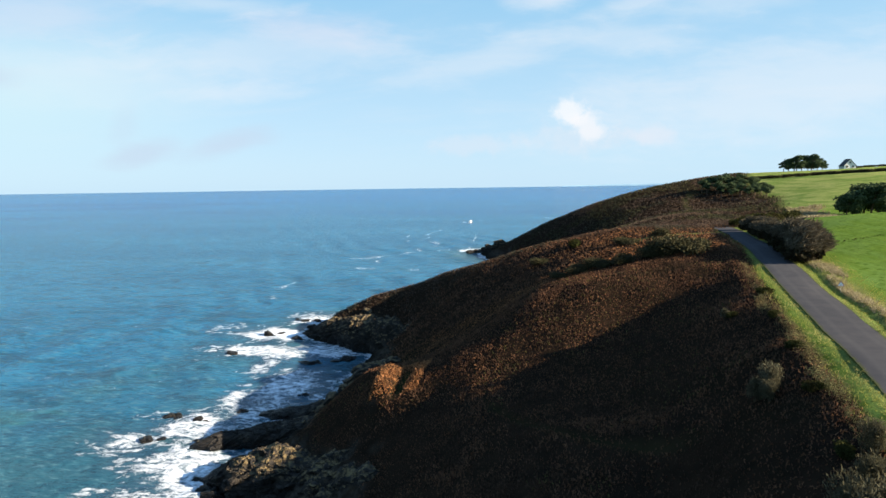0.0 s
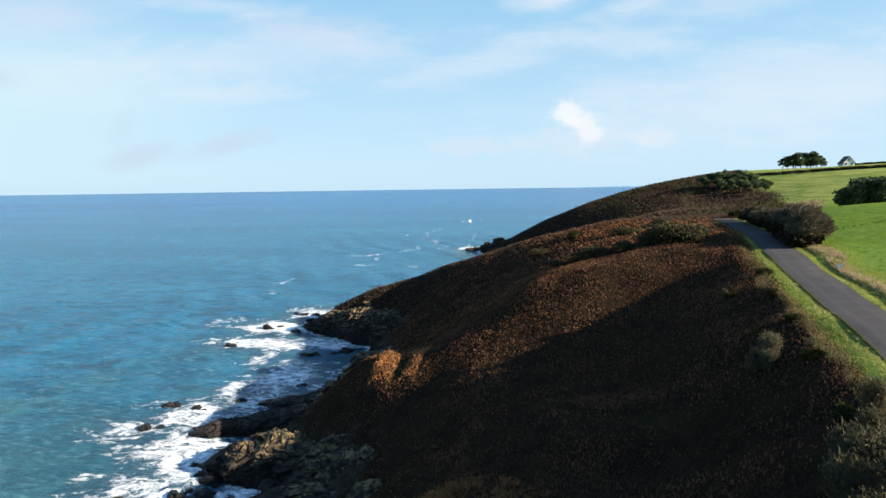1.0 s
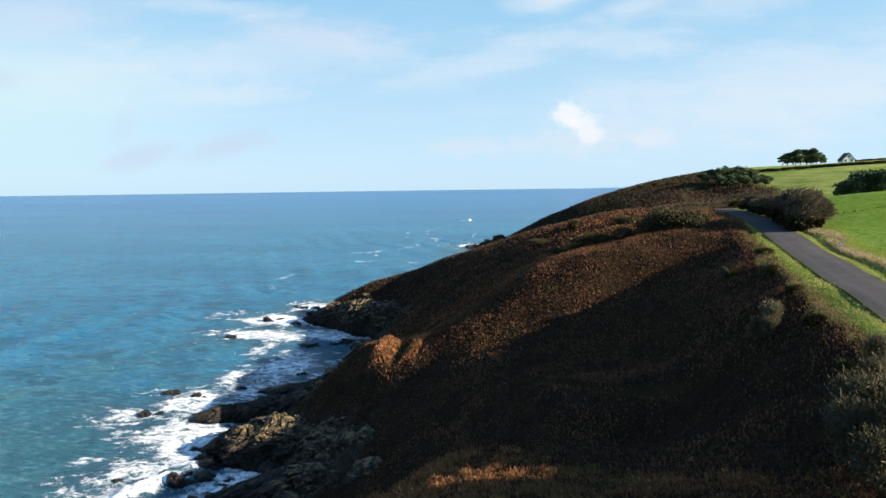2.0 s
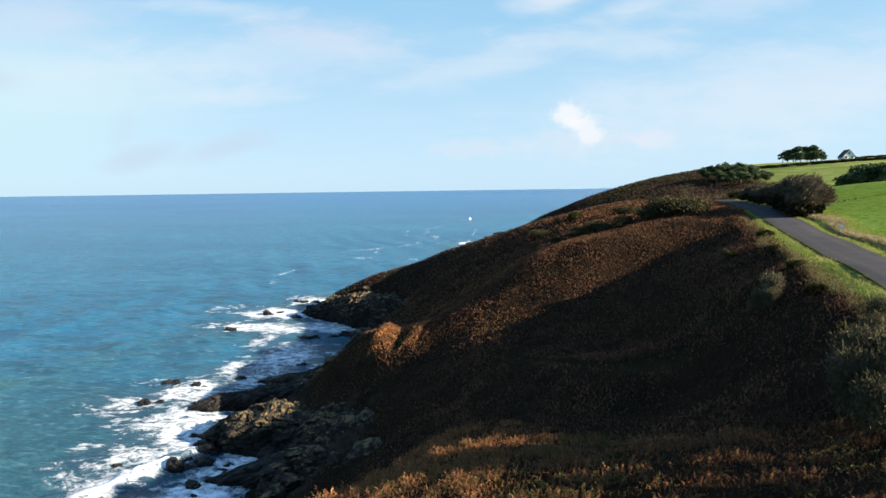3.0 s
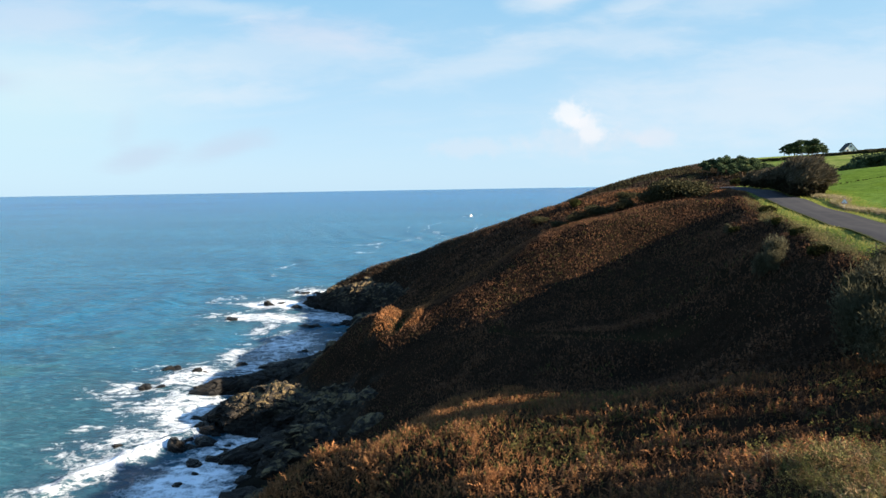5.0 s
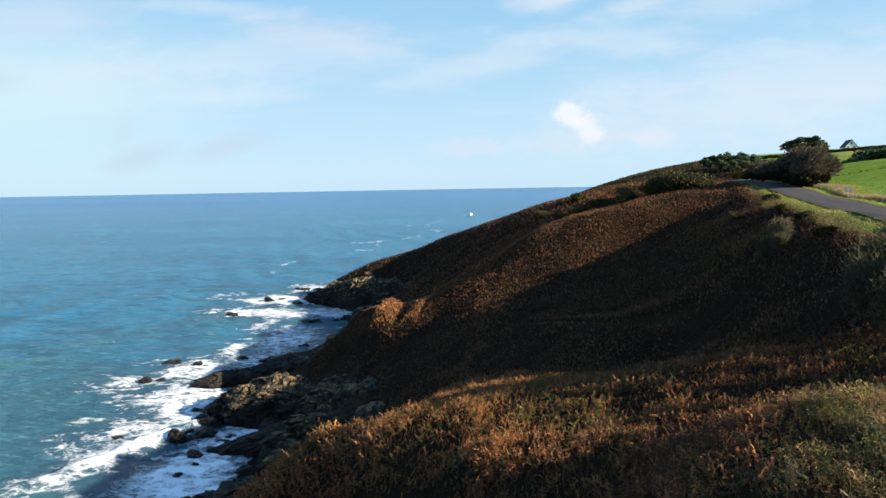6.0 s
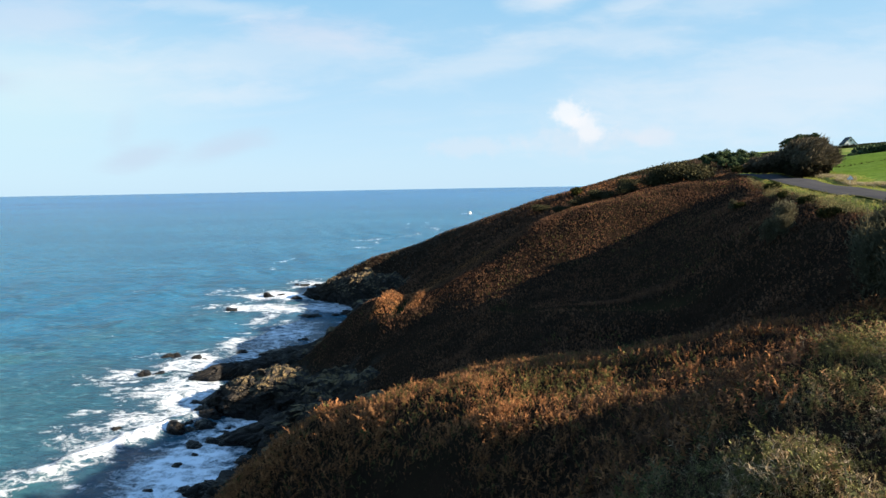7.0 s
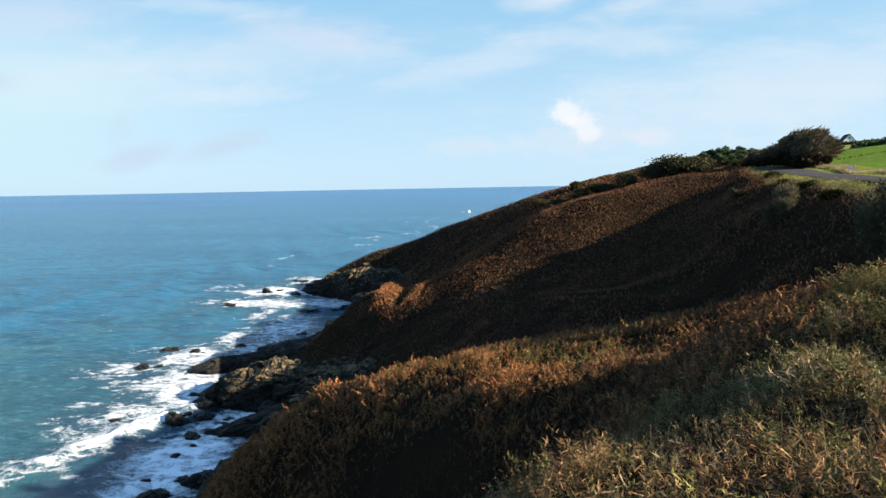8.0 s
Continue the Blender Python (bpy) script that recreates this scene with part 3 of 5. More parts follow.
def build_ground():
    rows, cols = LX.shape
    i = np.arange(rows * cols).reshape(rows, cols)
    faces = np.stack([i[:-1, :-1], i[:-1, 1:], i[1:, 1:], i[1:, :-1]], 2).reshape(-1, 4)
    x, y, z = LX.ravel(), LY.ravel(), LZ.ravel()
    keep = z[faces].max(1) > -8.5
    me = mesh_from("ground", np.stack([x, y, z], 1), faces[keep], ground_material())
    east = x - road_at(y)
    wander = fbm(x, y, 7, 3, 41)
    grass = smooth(east + 0.6 * wander - 0.2 - 0.8 * smooth(y, 80, 94) - 1.0 * smooth(y, 98, 110), -4.4, -3.6)
    hill = smooth(y, 134, 142)
    inland = smooth(x - heath_edge(y) + 3 * wander, -3, 3)
    grass = grass * (1 - hill) + inland * hill
    track = smooth(east + 0.5 * wander, 3.3, 3.9) * smooth(east + 0.9 * wander, 7.2, 6.0) * (1 - hill) * 0.8
    track = np.maximum(track, 0.5 * smooth(3.6 - np.abs(east), 0, 1.0) * (1 - hill))
    path = smooth(6 - np.abs(y - 81.5), 0, 2) * np.exp(-((x + 9.3) / 0.7) ** 2)
    grass = np.maximum(grass, 0.15 * path)
    line = track_near(x, y)
    grass, track = np.maximum(grass, 0.3 * line), np.maximum(track, 0.5 * line)
    grass = np.maximum(grass, 0.05 * coast_path(x, y))
    sl = steep(x, y)
    rock = smooth(z - 3.5 * foreshore(x, y) + 2.2 * wander + 3.0 * smooth(0.9 - sl, 0, 0.5), 7.5, 4.0) * smooth(-east, 20, 30)
    rock = np.maximum(rock, smooth(sl, 1.25, 1.7) * smooth(14 - z, 0, 4))
    col = me.color_attributes.new("zone", "FLOAT_COLOR", "POINT")
    col.data.foreach_set("color", np.stack([grass, rock, track, np.ones_like(x)], 1).astype(np.float32).ravel())
    ob = part("ground", me)
    return tagged(ob, "coastal land with brown bracken slopes, rocky shore and green fields", "ground", kind="structure")


def along(x, y, line, flat=0.25):
    """Distance to a drifting line of points (x, y), distances in y counted by flat."""
    best = np.full(x.shape, 1e9)
    for (ax, ay), (bx, by) in zip(line, line[1:]):
        dx, dy = bx - ax, (by - ay) * flat
        t = np.clip(((x - ax) * dx + (y - ay) * flat * dy) / (dx * dx + dy * dy + 1e-9), 0, 1)
        best = np.minimum(best, np.hypot(x - ax - t * dx, (y - ay) * flat - t * dy))
    return best


# patches of surf (x, y, half width, half depth, whiteness) and foam lines drifting off the far point
SURF = [(-66, 153, 16, 8, 0.85), (-64, 137, 13, 4.6, 0.74), (-46, 138, 12, 9, 0.72), (-62, 172, 7, 8, 0.7), (-45, 112, 9, 20, 0.72), (-55, 122, 4, 9, 0.66), (-52, 104, 4, 8, 0.7), (-51, 133, 7, 6, 0.7), (-53, 89, 9, 7, 0.72), (-57, 83, 7, 5, 0.6), (-46, 77, 8, 7, 0.68),
        (-43, 64, 8, 8, 0.66), (-29, 54, 11, 12, 0.95), (-26, 63, 9, 8, 0.92), (-38, 69, 6, 5, 0.8), (-48, 83, 8, 8, 0.62), (-42, 73, 7, 7, 0.8), (-41, 58, 7, 8, 0.66), (-30, 47, 9, 6, 0.5), (-34, 93, 10, 6, 0.55)]
DRIFT = [((-112, 322), (-100, 327), (-84, 336), (-66, 353), (-84, 410), (-103, 470), (-106, 540)), ((-82, 318), (-70, 301), (-52, 284)), ((-83, 535), (-88, 480), (-79, 443), (-49, 372), (-58, 352)),
         ((-92, 283), (-84, 279), (-76, 284)), ((-44, 500), (-40, 440), (-36, 380)), ((-78, 655), (-66, 640), (-50, 660)), ((-10, 720), (12, 727), (40, 745)), ((-101, 240), (-96, 214), (-92, 200)), ((-60, 690), (-48, 660))]


def build_sea():
    sx = graded(-4700, 4700, -74, -16, 0.62, 1.08, 170, 1.02)
    sy = graded(-4700, 4850, 40, 160, 0.62, 1.018, 170, 1.08)
    x, y = np.meshgrid(sx, sy)
    d = np.hypot(x, y)
    far = smooth(d, 900, 4900)
    h = ground(np.clip(x, GX[0], GX[-1]), np.clip(y, GY[0], GY[-1]))
    h = np.where((x < GX[0] + 1) | (y > GY[-1]) | (y < GY[0]), -9, h)
    off = smooth(-h, 0.5, 6)
    swell = 0.34 * np.sin((0.85 * x + 0.5 * y) / 3.4 + 2.4 * fbm(x, y, 40, 2, 61)) * smooth(fbm(x, y, 60, 2, 62), -0.4, 0.5)
    chop = 0.16 * fbm(x, y, 5, 3, 63)
    near = smooth(900 - d, 0, 500)
    z = near * (swell + chop) * (0.35 + 0.65 * off)
    wide = fbm(x, y, 22, 4, 64)
    # one breaking roller coming on to the rocks, its face white and a trail of foam behind
    u, v = (x + 40.6) - 0.27 * (y - 58.0), y - 58.0
    u = u - 0.9 * np.sin(v / 6) - 1.2 * fbm(x, y, 7, 3, 72)
    reach = smooth(13 - np.abs(v - 1.0) + 3 * fbm(x, y, 5, 2, 73), 0, 8)
    roll = np.exp(-(u / np.where(u < 0, 3.8, 2.4)) ** 2) * reach
    z = z + 0.7 * np.exp(-((u + 0.4) / 1.7) ** 2) * reach + 0.6 * roll * fbm(x, y, 1.3, 3, 66)
    shoal = smooth(h + 0.8 * wide, -7.6, -1.5) * near
    shoal = np.maximum(shoal, 0.75 * smooth(170 - d + 40 * wide, 0, 90))
    tear = 0.55 * wide + 0.5 * fbm(x, y, 7, 4, 65)
    foam = 0.72 * smooth(h + 1.2 * wide + 0.9 * fbm(x, y, 6, 3, 65), -2.4, 0.2)
    foam = np.maximum(foam, np.clip(roll * (0.85 + 0.8 * fbm(x, y, 2.6, 4, 74)), 0, 1))
    foam = np.maximum(foam, 0.5 * smooth(u, -11, -1) * smooth(1.5 - u, 0, 1.5) * smooth(17 - np.abs(v - 1) + 4 * wide, 0, 8) * (0.75 + 0.5 * fbm(x, y, 4, 3, 75)))
    # mask of the surf-zone water whose colour is darkened for shade
    surf_shade = smooth(h + 1.5 * wide, -5.0, -1.0)
    halo = np.zeros_like(x)
    for cx, cy, rx, ry, k in SURF:
        r = np.hypot((x - cx) / rx, (y - cy) / ry)
        foam = np.maximum(foam, k * smooth(1.35 - r + tear, 0, 1.1))
        surf_shade = np.maximum(surf_shade, smooth(1.7 - r + wide, 0, 1.0))
        halo = np.maximum(halo, smooth(2.3 - r + tear, 0, 1.1))
    streak = smooth(1 - np.abs(fbm(x * 0.5 + y * 0.25, y - 0.25 * x, 5.5, 4, 68)), 0.78, 0.97)
    foam = np.maximum(foam, 0.58 * halo * streak)
    # lines of foam drifting off the far point, and thin wisps inshore
    wob = 5 * fbm(x, y, 30, 3, 76)
    for k, line in enumerate(DRIFT):
        r = along(x + 0.5 * wob, y + 2.5 * wob, line)
        foam = np.maximum(foam, 0.50 * smooth(2.6 + 2.2 * fbm(x, y, 14, 3, 77 + k) - r, 0, 3.2))
    r = np.hypot((x + 38) / 16, (y - 366) / 26)
    foam = np.maximum(foam, 0.85 * smooth(1.1 - r + 0.8 * wide, 0, 0.7) * smooth(fbm(x, y, 12, 3, 78), -0.1, 0.3))
    inshore = smooth(260 - d, 0, 120) * smooth(fbm(x, y, 34, 3, 79), -0.05, 0.4)
    wisp = smooth(1 - np.abs(fbm(x * 0.55 + y * 0.2, y - 0.3 * x, 15, 4, 70)), 0.9, 0.99)
    foam = np.maximum(foam, 0.30 * wisp * inshore)
    caps = smooth(fbm(x * 0.6 + y * 0.35, y * 0.9 - x * 0.2, 11, 4, 71), 0.5, 0.68) * smooth(600 - d, 0, 400)
    foam = np.maximum(foam, 0.3 * caps)
    z = z + 0.14 * foam * fbm(x, y, 1.4, 2, 67) * near
    z = z + 19.0 * far
    rows, cols = x.shape
    i = np.arange(rows * cols).reshape(rows, cols)
    faces = np.stack([i[:-1, :-1], i[:-1, 1:], i[1:, 1:], i[1:, :-1]], 2).reshape(-1, 4)
    dry = np.where(d > 700, h < 15, h < 2.5).ravel()
    faces = faces[dry[faces].any(1)]
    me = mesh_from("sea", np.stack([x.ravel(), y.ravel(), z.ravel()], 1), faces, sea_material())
    col = me.color_attributes.new("foam", "FLOAT_COLOR", "POINT")
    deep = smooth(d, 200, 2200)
    col.data.foreach_set("color", np.stack([foam.ravel(), shoal.ravel(), deep.ravel(), surf_shade.ravel()], 1).astype(np.float32).ravel())
    ob = part("sea", me)
    return tagged(ob, "blue-green sea with swell and white surf along the rocks", "sea", kind="structure")


def build_road():
    ys = np.arange(-60, 142, 0.5)
    xs = road_at(ys)
    dx = np.gradient(xs, ys)
    nx, ny = 1 / np.hypot(1, dx), -dx / np.hypot(1, dx)
    across = np.linspace(-1, 1, 9)
    half = 2.2
    ragged = 0.06 * fbm(ys, ys * 0 + 3, 1.5, 3, 81)
    verts, fac = [], []
    for k in across:
        w = k * (half + ragged * abs(k))
        px, py = xs + nx * w, ys + ny * w
        verts.append(np.stack([px, py, ground(px, py) + 0.07 * (1 - k * k) + 0.035 - 0.05 * (abs(k) > 0.99)], 1))
        fac.append(np.full(len(ys), (k + 1) / 2))
    v = np.stack(verts, 1)
    v[:, :, 2] = 0.5 * v[:, :, 2] + 0.5 * v[:, 4:5, 2] + 0.02
    n, c = v.shape[:2]
    i = np.arange(n * c).reshape(n, c)
    faces = np.stack([i[:-1, :-1], i[:-1, 1:], i[1:, 1:], i[1:, :-1]], 2).reshape(-1, 4)
    me = mesh_from("road", v.reshape(-1, 3), faces, asphalt_material())
    att = me.attributes.new("across", "FLOAT", "POINT")
    att.data.foreach_set("value", np.stack(fac, 1).astype(np.float32).ravel())
    tagged(part("road", me), "narrow grey asphalt lane between grass verges", "road", kind="structure")


# ------------------------------------------------------------------ rock
ROCK = rock_material()


def stone(seed, size, sub=3, rough=0.12, layers=0.0):
    """An angular boulder: a ball cut by planes, then roughened. verts, faces."""
    rng = np.random.default_rng(seed)
    bm = bmesh.new()
    bmesh.ops.create_icosphere(bm, subdivisions=sub, radius=1)
    v = np.array([p.co for p in bm.verts])
    f = np.array([[q.index for q in p.verts] for p in bm.faces])
    bm.free()
    planes = rng.normal(size=(13, 3))
    planes[:, 2] *= 0.8
    planes /= np.linalg.norm(planes, axis=1)[:, None]
    off = rng.uniform(0.62, 1.0, 13)
    reach = (off[None] / np.maximum(v @ planes.T, 0.08)).min(1)
    v = v * np.minimum(reach, 1.12)[:, None]
    bumps = fbm(v[:, 0] * 3 + seed, v[:, 1] * 3 + v[:, 2] * 2.3, 1.0, 4, seed)
    v = v * (1 + rough * bumps)[:, None]
    if layers:
        v[:, 2] = v[:, 2] + 0.35 / layers * np.sin(v[:, 2] * layers * 6)
    return v * np.array(size), f


def outcrop(name, label, cx, cy, turn, length, depth, height, count, seed, slope=0.0, bulk=1.0):
    """A ledge of many tilted blocks joined into one mass."""
    rng = np.random.default_rng(seed)
    c, s = math.cos(radians(turn)), math.sin(radians(turn))
    thing = new(name)
    for k in range(count):
        u, w = rng.uniform(-1, 1), rng.normal(0, 0.42)
        r = bulk * (0.45 + 0.75 * rng.random() ** 1.5)
        edge = max(0.2, 1 - 0.55 * u * u - 0.5 * abs(w))
        sx, sy, sz = 3.3 * r, 1.9 * r, (1.0 + 0.7 * rng.random()) * r
        v, f = stone(seed * 100 + k, (sx, sy, sz), 4 if r > 0.75 else 3, 0.3)
        a, t = radians(turn + rng.normal(0, 12)), rng.normal(0.22, 0.1)
        v = v @ np.array(Matrix.Rotation(t, 3, "Y") @ Matrix.Rotation(rng.normal(0.1, 0.2), 3, "X")).T
        v = v @ np.array(Matrix.Rotation(a, 3, "Z")).T
        px, py = cx + c * u * length / 2 - s * w * depth, cy + s * u * length / 2 + c * w * depth
        g = float(ground(px, py))
        pz = max(g, -1.0) + height * edge * rng.uniform(0.0, 0.7) + slope * u
        lump = [(v + np.array((px, py, pz)), f)]
        if pz > g + 1.2:
            v2, f2 = stone(seed * 100 + k + 7000, (sx * 1.3, sy * 1.4, (pz - g) * 0.6 + 0.6), 2, 0.16)
            lump.append((v2 @ np.array(Matrix.Rotation(a, 3, "Z")).T + np.array((px, py, (pz + g) / 2 - 0.2)), f2))
        part("rock_block", mesh_from("rock_block", *joined(lump), ROCK, flat=True), thing)
    return tagged(thing, label, "rock")


def ledge(name, label, spine, blocks, seed, block=0.6):
    """A fissured rock ledge along a spine of (x, y, top, half width), with loose blocks bedded in its flanks."""
    rng = np.random.default_rng(seed)
    sp = np.array(spine, float)
    run = np.concatenate([[0], np.cumsum(np.hypot(*np.diff(sp[:, :2], axis=0).T))])
    nu, nv = int(run[-1] / 0.22), 54
    u = np.linspace(0, run[-1], nu)
    cx, cy, top, half = (np.interp(u, run, sp[:, k]) for k in range(4))
    tx, ty = np.gradient(cx), np.gradient(cy)
    tl = np.hypot(tx, ty)
    nx, ny = -ty / tl, tx / tl
    th = np.linspace(-0.12, 1.12, nv) * math.pi
    U, TH = np.meshgrid(u, th, indexing="ij")
    side = np.sign(np.cos(TH)) * np.abs(np.cos(TH)) ** 0.75
    up = np.sign(np.sin(TH)) * np.abs(np.sin(TH)) ** 0.7
    wob = 1 + 0.35 * fbm(U, TH * 0 + seed * 7.7, 5, 3, seed)
    lat = half[:, None] * side * wob
    zz = np.where(up > 0, top[:, None] * up * (1 + 0.3 * fbm(U, lat, 4.5, 3, seed + 1)), 3.0 * up)
    # dipping beds: each breaks off in a step
    bed = (zz * 1.1 + 0.45 * U + 0.5 * lat) / 0.95 + 0.9 * fbm(U, lat, 4, 3, seed + 2)
    saw = bed - np.floor(bed)
    crag = 1 - np.abs(fbm(U * 0.6 + zz * 1.3, lat * 1.3 + zz, 2.2, 4, seed + 3))
    out = (0.55 * (saw - 0.5) + 1.15 * (crag - 0.72) + 0.35 * fbm(U + zz * 2, lat * 2, 0.7, 2, seed + 4)) * np.clip(half / 3, 0.35, 1)[:, None]
    lat2, zz = lat + out * side, zz + 0.8 * out * np.clip(up, 0.15, 1)
    px, py = cx[:, None] + nx[:, None] * lat2, cy[:, None] + ny[:, None] * lat2
    v = np.stack([px.ravel(), py.ravel(), zz.ravel()], 1)
    i = np.arange(nu * nv).reshape(nu, nv)
    f = np.stack([i[:-1, :-1], i[1:, :-1], i[1:, 1:], i[:-1, 1:]], 2).reshape(-1, 4)
    thing = new(name)
    part("rock_mass", mesh_from("rock_mass", v, f, ROCK, flat=True), thing)
    for k in range(blocks):
        q = v[rng.integers(0, nu) * nv + rng.integers(5, nv - 5)]
        r = block * (0.4 + 0.9 * rng.random() ** 2)
        w, g = stone(seed * 100 + k, (2.0 * r, 1.2 * r, 0.85 * r), 3, 0.25)
        turn = Matrix.Rotation(math.atan2(ty[0], tx[0]) + rng.normal(0, 0.35), 3, "Z") @ Matrix.Rotation(rng.normal(0.25, 0.15), 3, "Y") @ Matrix.Rotation(rng.normal(0, 0.25), 3, "X")
        part("rock_block", mesh_from("rock_block", w @ np.array(turn).T + q - (0, 0, 0.15 * r), g, ROCK, flat=True), thing)
    return tagged(thing, label, "rock")


def build_rocks():
    ledge("rock_outcrop", "rock ledge with sunlit tan put into its top, rising out of the surf", [(0, 67, 7.0, 1.5), (-6, 68.6, 8.6, 3.0), (-13, 70.3, 7.4, 4.2), (-21, 72, 5.0, 4.2), (-27, 71.6, 5.4, 4.2), (-31, 71.4, 5.2, 3.4), (-34.5, 72, 3.0, 2.6), (-38.8, 72.4, 0.2, 1.0)], 26, 3)
    ledge("rock_outcrop", "dark wet rock ledge reaching into the foam", [(-13, 88, 6.0, 2.5), (-19, 87.5, 6.5, 3.2), (-25, 87, 4.4, 3.6), (-32, 86.2, 3.0, 3.0), (-39.4, 84.4, 2.3, 2.3), (-43.5, 82.6, 1.7, 1.9), (-47.2, 81.4, 0.2, 0.8)], 22, 5)
    ledge("rock_outcrop", "dark rock shelf at the waterline of the cove", [(-20, 97, 5.0, 2.6), (-27, 96.5, 3.4, 2.6), (-33, 96, 1.7, 2.0), (-38, 96.3, 1.0, 1.4), (-42, 96.6, 0.1, 0.7)], 14, 6, 0.5)
    ledge("rock_cliff", "grey weathered rock point above the surf", [(-17, 131, 8.0, 3.5), (-28, 139, 9.5, 4.5), (-38, 146, 8.0, 5.0), (-46, 150.5, 5.6, 4.6), (-52, 153.4, 3.4, 3.4), (-58.5, 155.6, 0.2, 1.2)], 20, 8, 0.8)
    ledge("rock_outcrop", "low dark rock rib at the foot of the spur", [(-9, 60, 5.0, 2.0), (-15, 60.5, 6.0, 2.4), (-21, 61.5, 3.4, 2.8), (-26, 61, 1.6, 1.8), (-29.5, 60.5, 0.1, 0.8)], 14, 11, 0.5)
    ledge("rock_outcrop", "grey fissured rock slab below the valley's mouth", [(-2, 58.5, 10.6, 1.6), (-8, 60.5, 9.8, 2.6), (-14, 63.5, 7.4, 3.0), (-19, 66, 5.2, 2.4)], 18, 13, 0.6)
    ledge("rock_outcrop", "grey broken rock ledge under the bracken spur", [(-3, 52.5, 10.8, 1.5), (-10, 55.2, 8.2, 2.4), (-16, 57, 5.6, 2.4), (-21, 57, 2.6, 1.8)], 16, 14, 0.5)
    outcrop("rock_cliff", "grey rock face below the bracken slope", -35, 147, -30, 16, 4, 1.0, 20, 9, 0.0, 0.8)
    outcrop("rock_cliff", "dark rock foot below the bracken spur", -20, 50, 70, 22, 5, 2.6, 30, 10)
    outcrop("rock_cliff", "dark rock bank under the bracken knoll", -24, 101, 75, 22, 5, 3.6, 26, 12)
    outcrop("rock_cliff", "dark rock point of the far headland", -20, 361, 20, 30, 8, 5.0, 30, 16)
    # boulders in the surf (x, y, half length): off the grey point, round the ledges, in the shallows under the spur
    point = [(-68.5, 151.8, 2.6), (-65.2, 153.0, 1.6), (-58.3, 148.8, 2.0), (-52.2, 149.2, 1.7), (-64.5, 169.0, 2.6), (-61.0, 170.0, 2.2), (-67.5, 170.5, 1.5), (-58.5, 161, 1.8), (-69.2, 133.0, 2.1), (-45.8, 127.2, 2.4), (-48.0, 127.6, 1.6), (-43.6, 128.0, 1.5), (-37.0, 131.6, 2.0), (-39.4, 130.0, 1.4), (-35.6, 133.4, 1.6), (-37.4, 107.0, 1.4)]
    ledges = [(-58.6, 93.0, 2.0), (-56.6, 92.2, 1.4), (-52.2, 91.8, 2.0), (-50.6, 91.0, 1.3), (-56.8, 83.2, 1.7), (-54.4, 83.6, 1.2), (-46.8, 83.4, 1.5), (-46, 97.3, 1.6), (-39.6, 72.0, 1.4), (-36.6, 68.8, 2.0), (-34.6, 67.8, 2.1), (-37.9, 67.6, 1.3)]
    shallows = [(-44.6, 61.8, 1.2), (-36.4, 62.4, 2.5), (-34.6, 63.2, 1.7), (-36.2, 64.9, 1.2), (-33.2, 64.2, 2.0), (-31.2, 58.8, 1.8), (-29.6, 60.2, 1.3), (-29.7, 64.1, 1.0), (-29.7, 63.0, 1.0), (-25.2, 61.1, 2.2), (-27.0, 60.0, 1.2), (-24.4, 65.7, 2.1), (-30.4, 53.9, 1.1), (-29.7, 56.7, 0.8), (-23.4, 50.4, 1.7), (-25.9, 49.3, 1.2), (-29.8, 48.4, 0.9), (-24.0, 57.0, 1.0), (-22.2, 55.0, 1.2)]
    for k, (x, y, r) in enumerate(point + ledges + shallows):
        r = 0.8 * r
        rng = np.random.default_rng(k + 50)
        v, f = stone(300 + k, (r * rng.uniform(0.9, 1.2), r * rng.uniform(0.6, 0.85), r * rng.uniform(0.45, 0.7)), 4, 0.24)
        lumps = [(v, f)]
        for m in range(3):
            q = rng.uniform(0.35, 0.65)
            w, g = stone(400 + 5 * k + m, (r * q, r * q * 0.8, r * q * 0.75), 3, 0.22)
            lumps.append((w + np.array((r * rng.uniform(-1, 1), r * rng.uniform(-0.5, 0.5), -0.1 * r)), g))
        me = mesh_from("boulder", *joined(lumps), ROCK, flat=True)
        low = max(float(ground(x, y)), -0.35)
        ob = part("boulder", me, at=pose(x, y, low + 0.1 * r, 0, rng.uniform(-12, 12), rng.uniform(-25, 25)))
        tagged(ob, "dark wet boulder washed by white foam", "rock", "boulders in the surf")


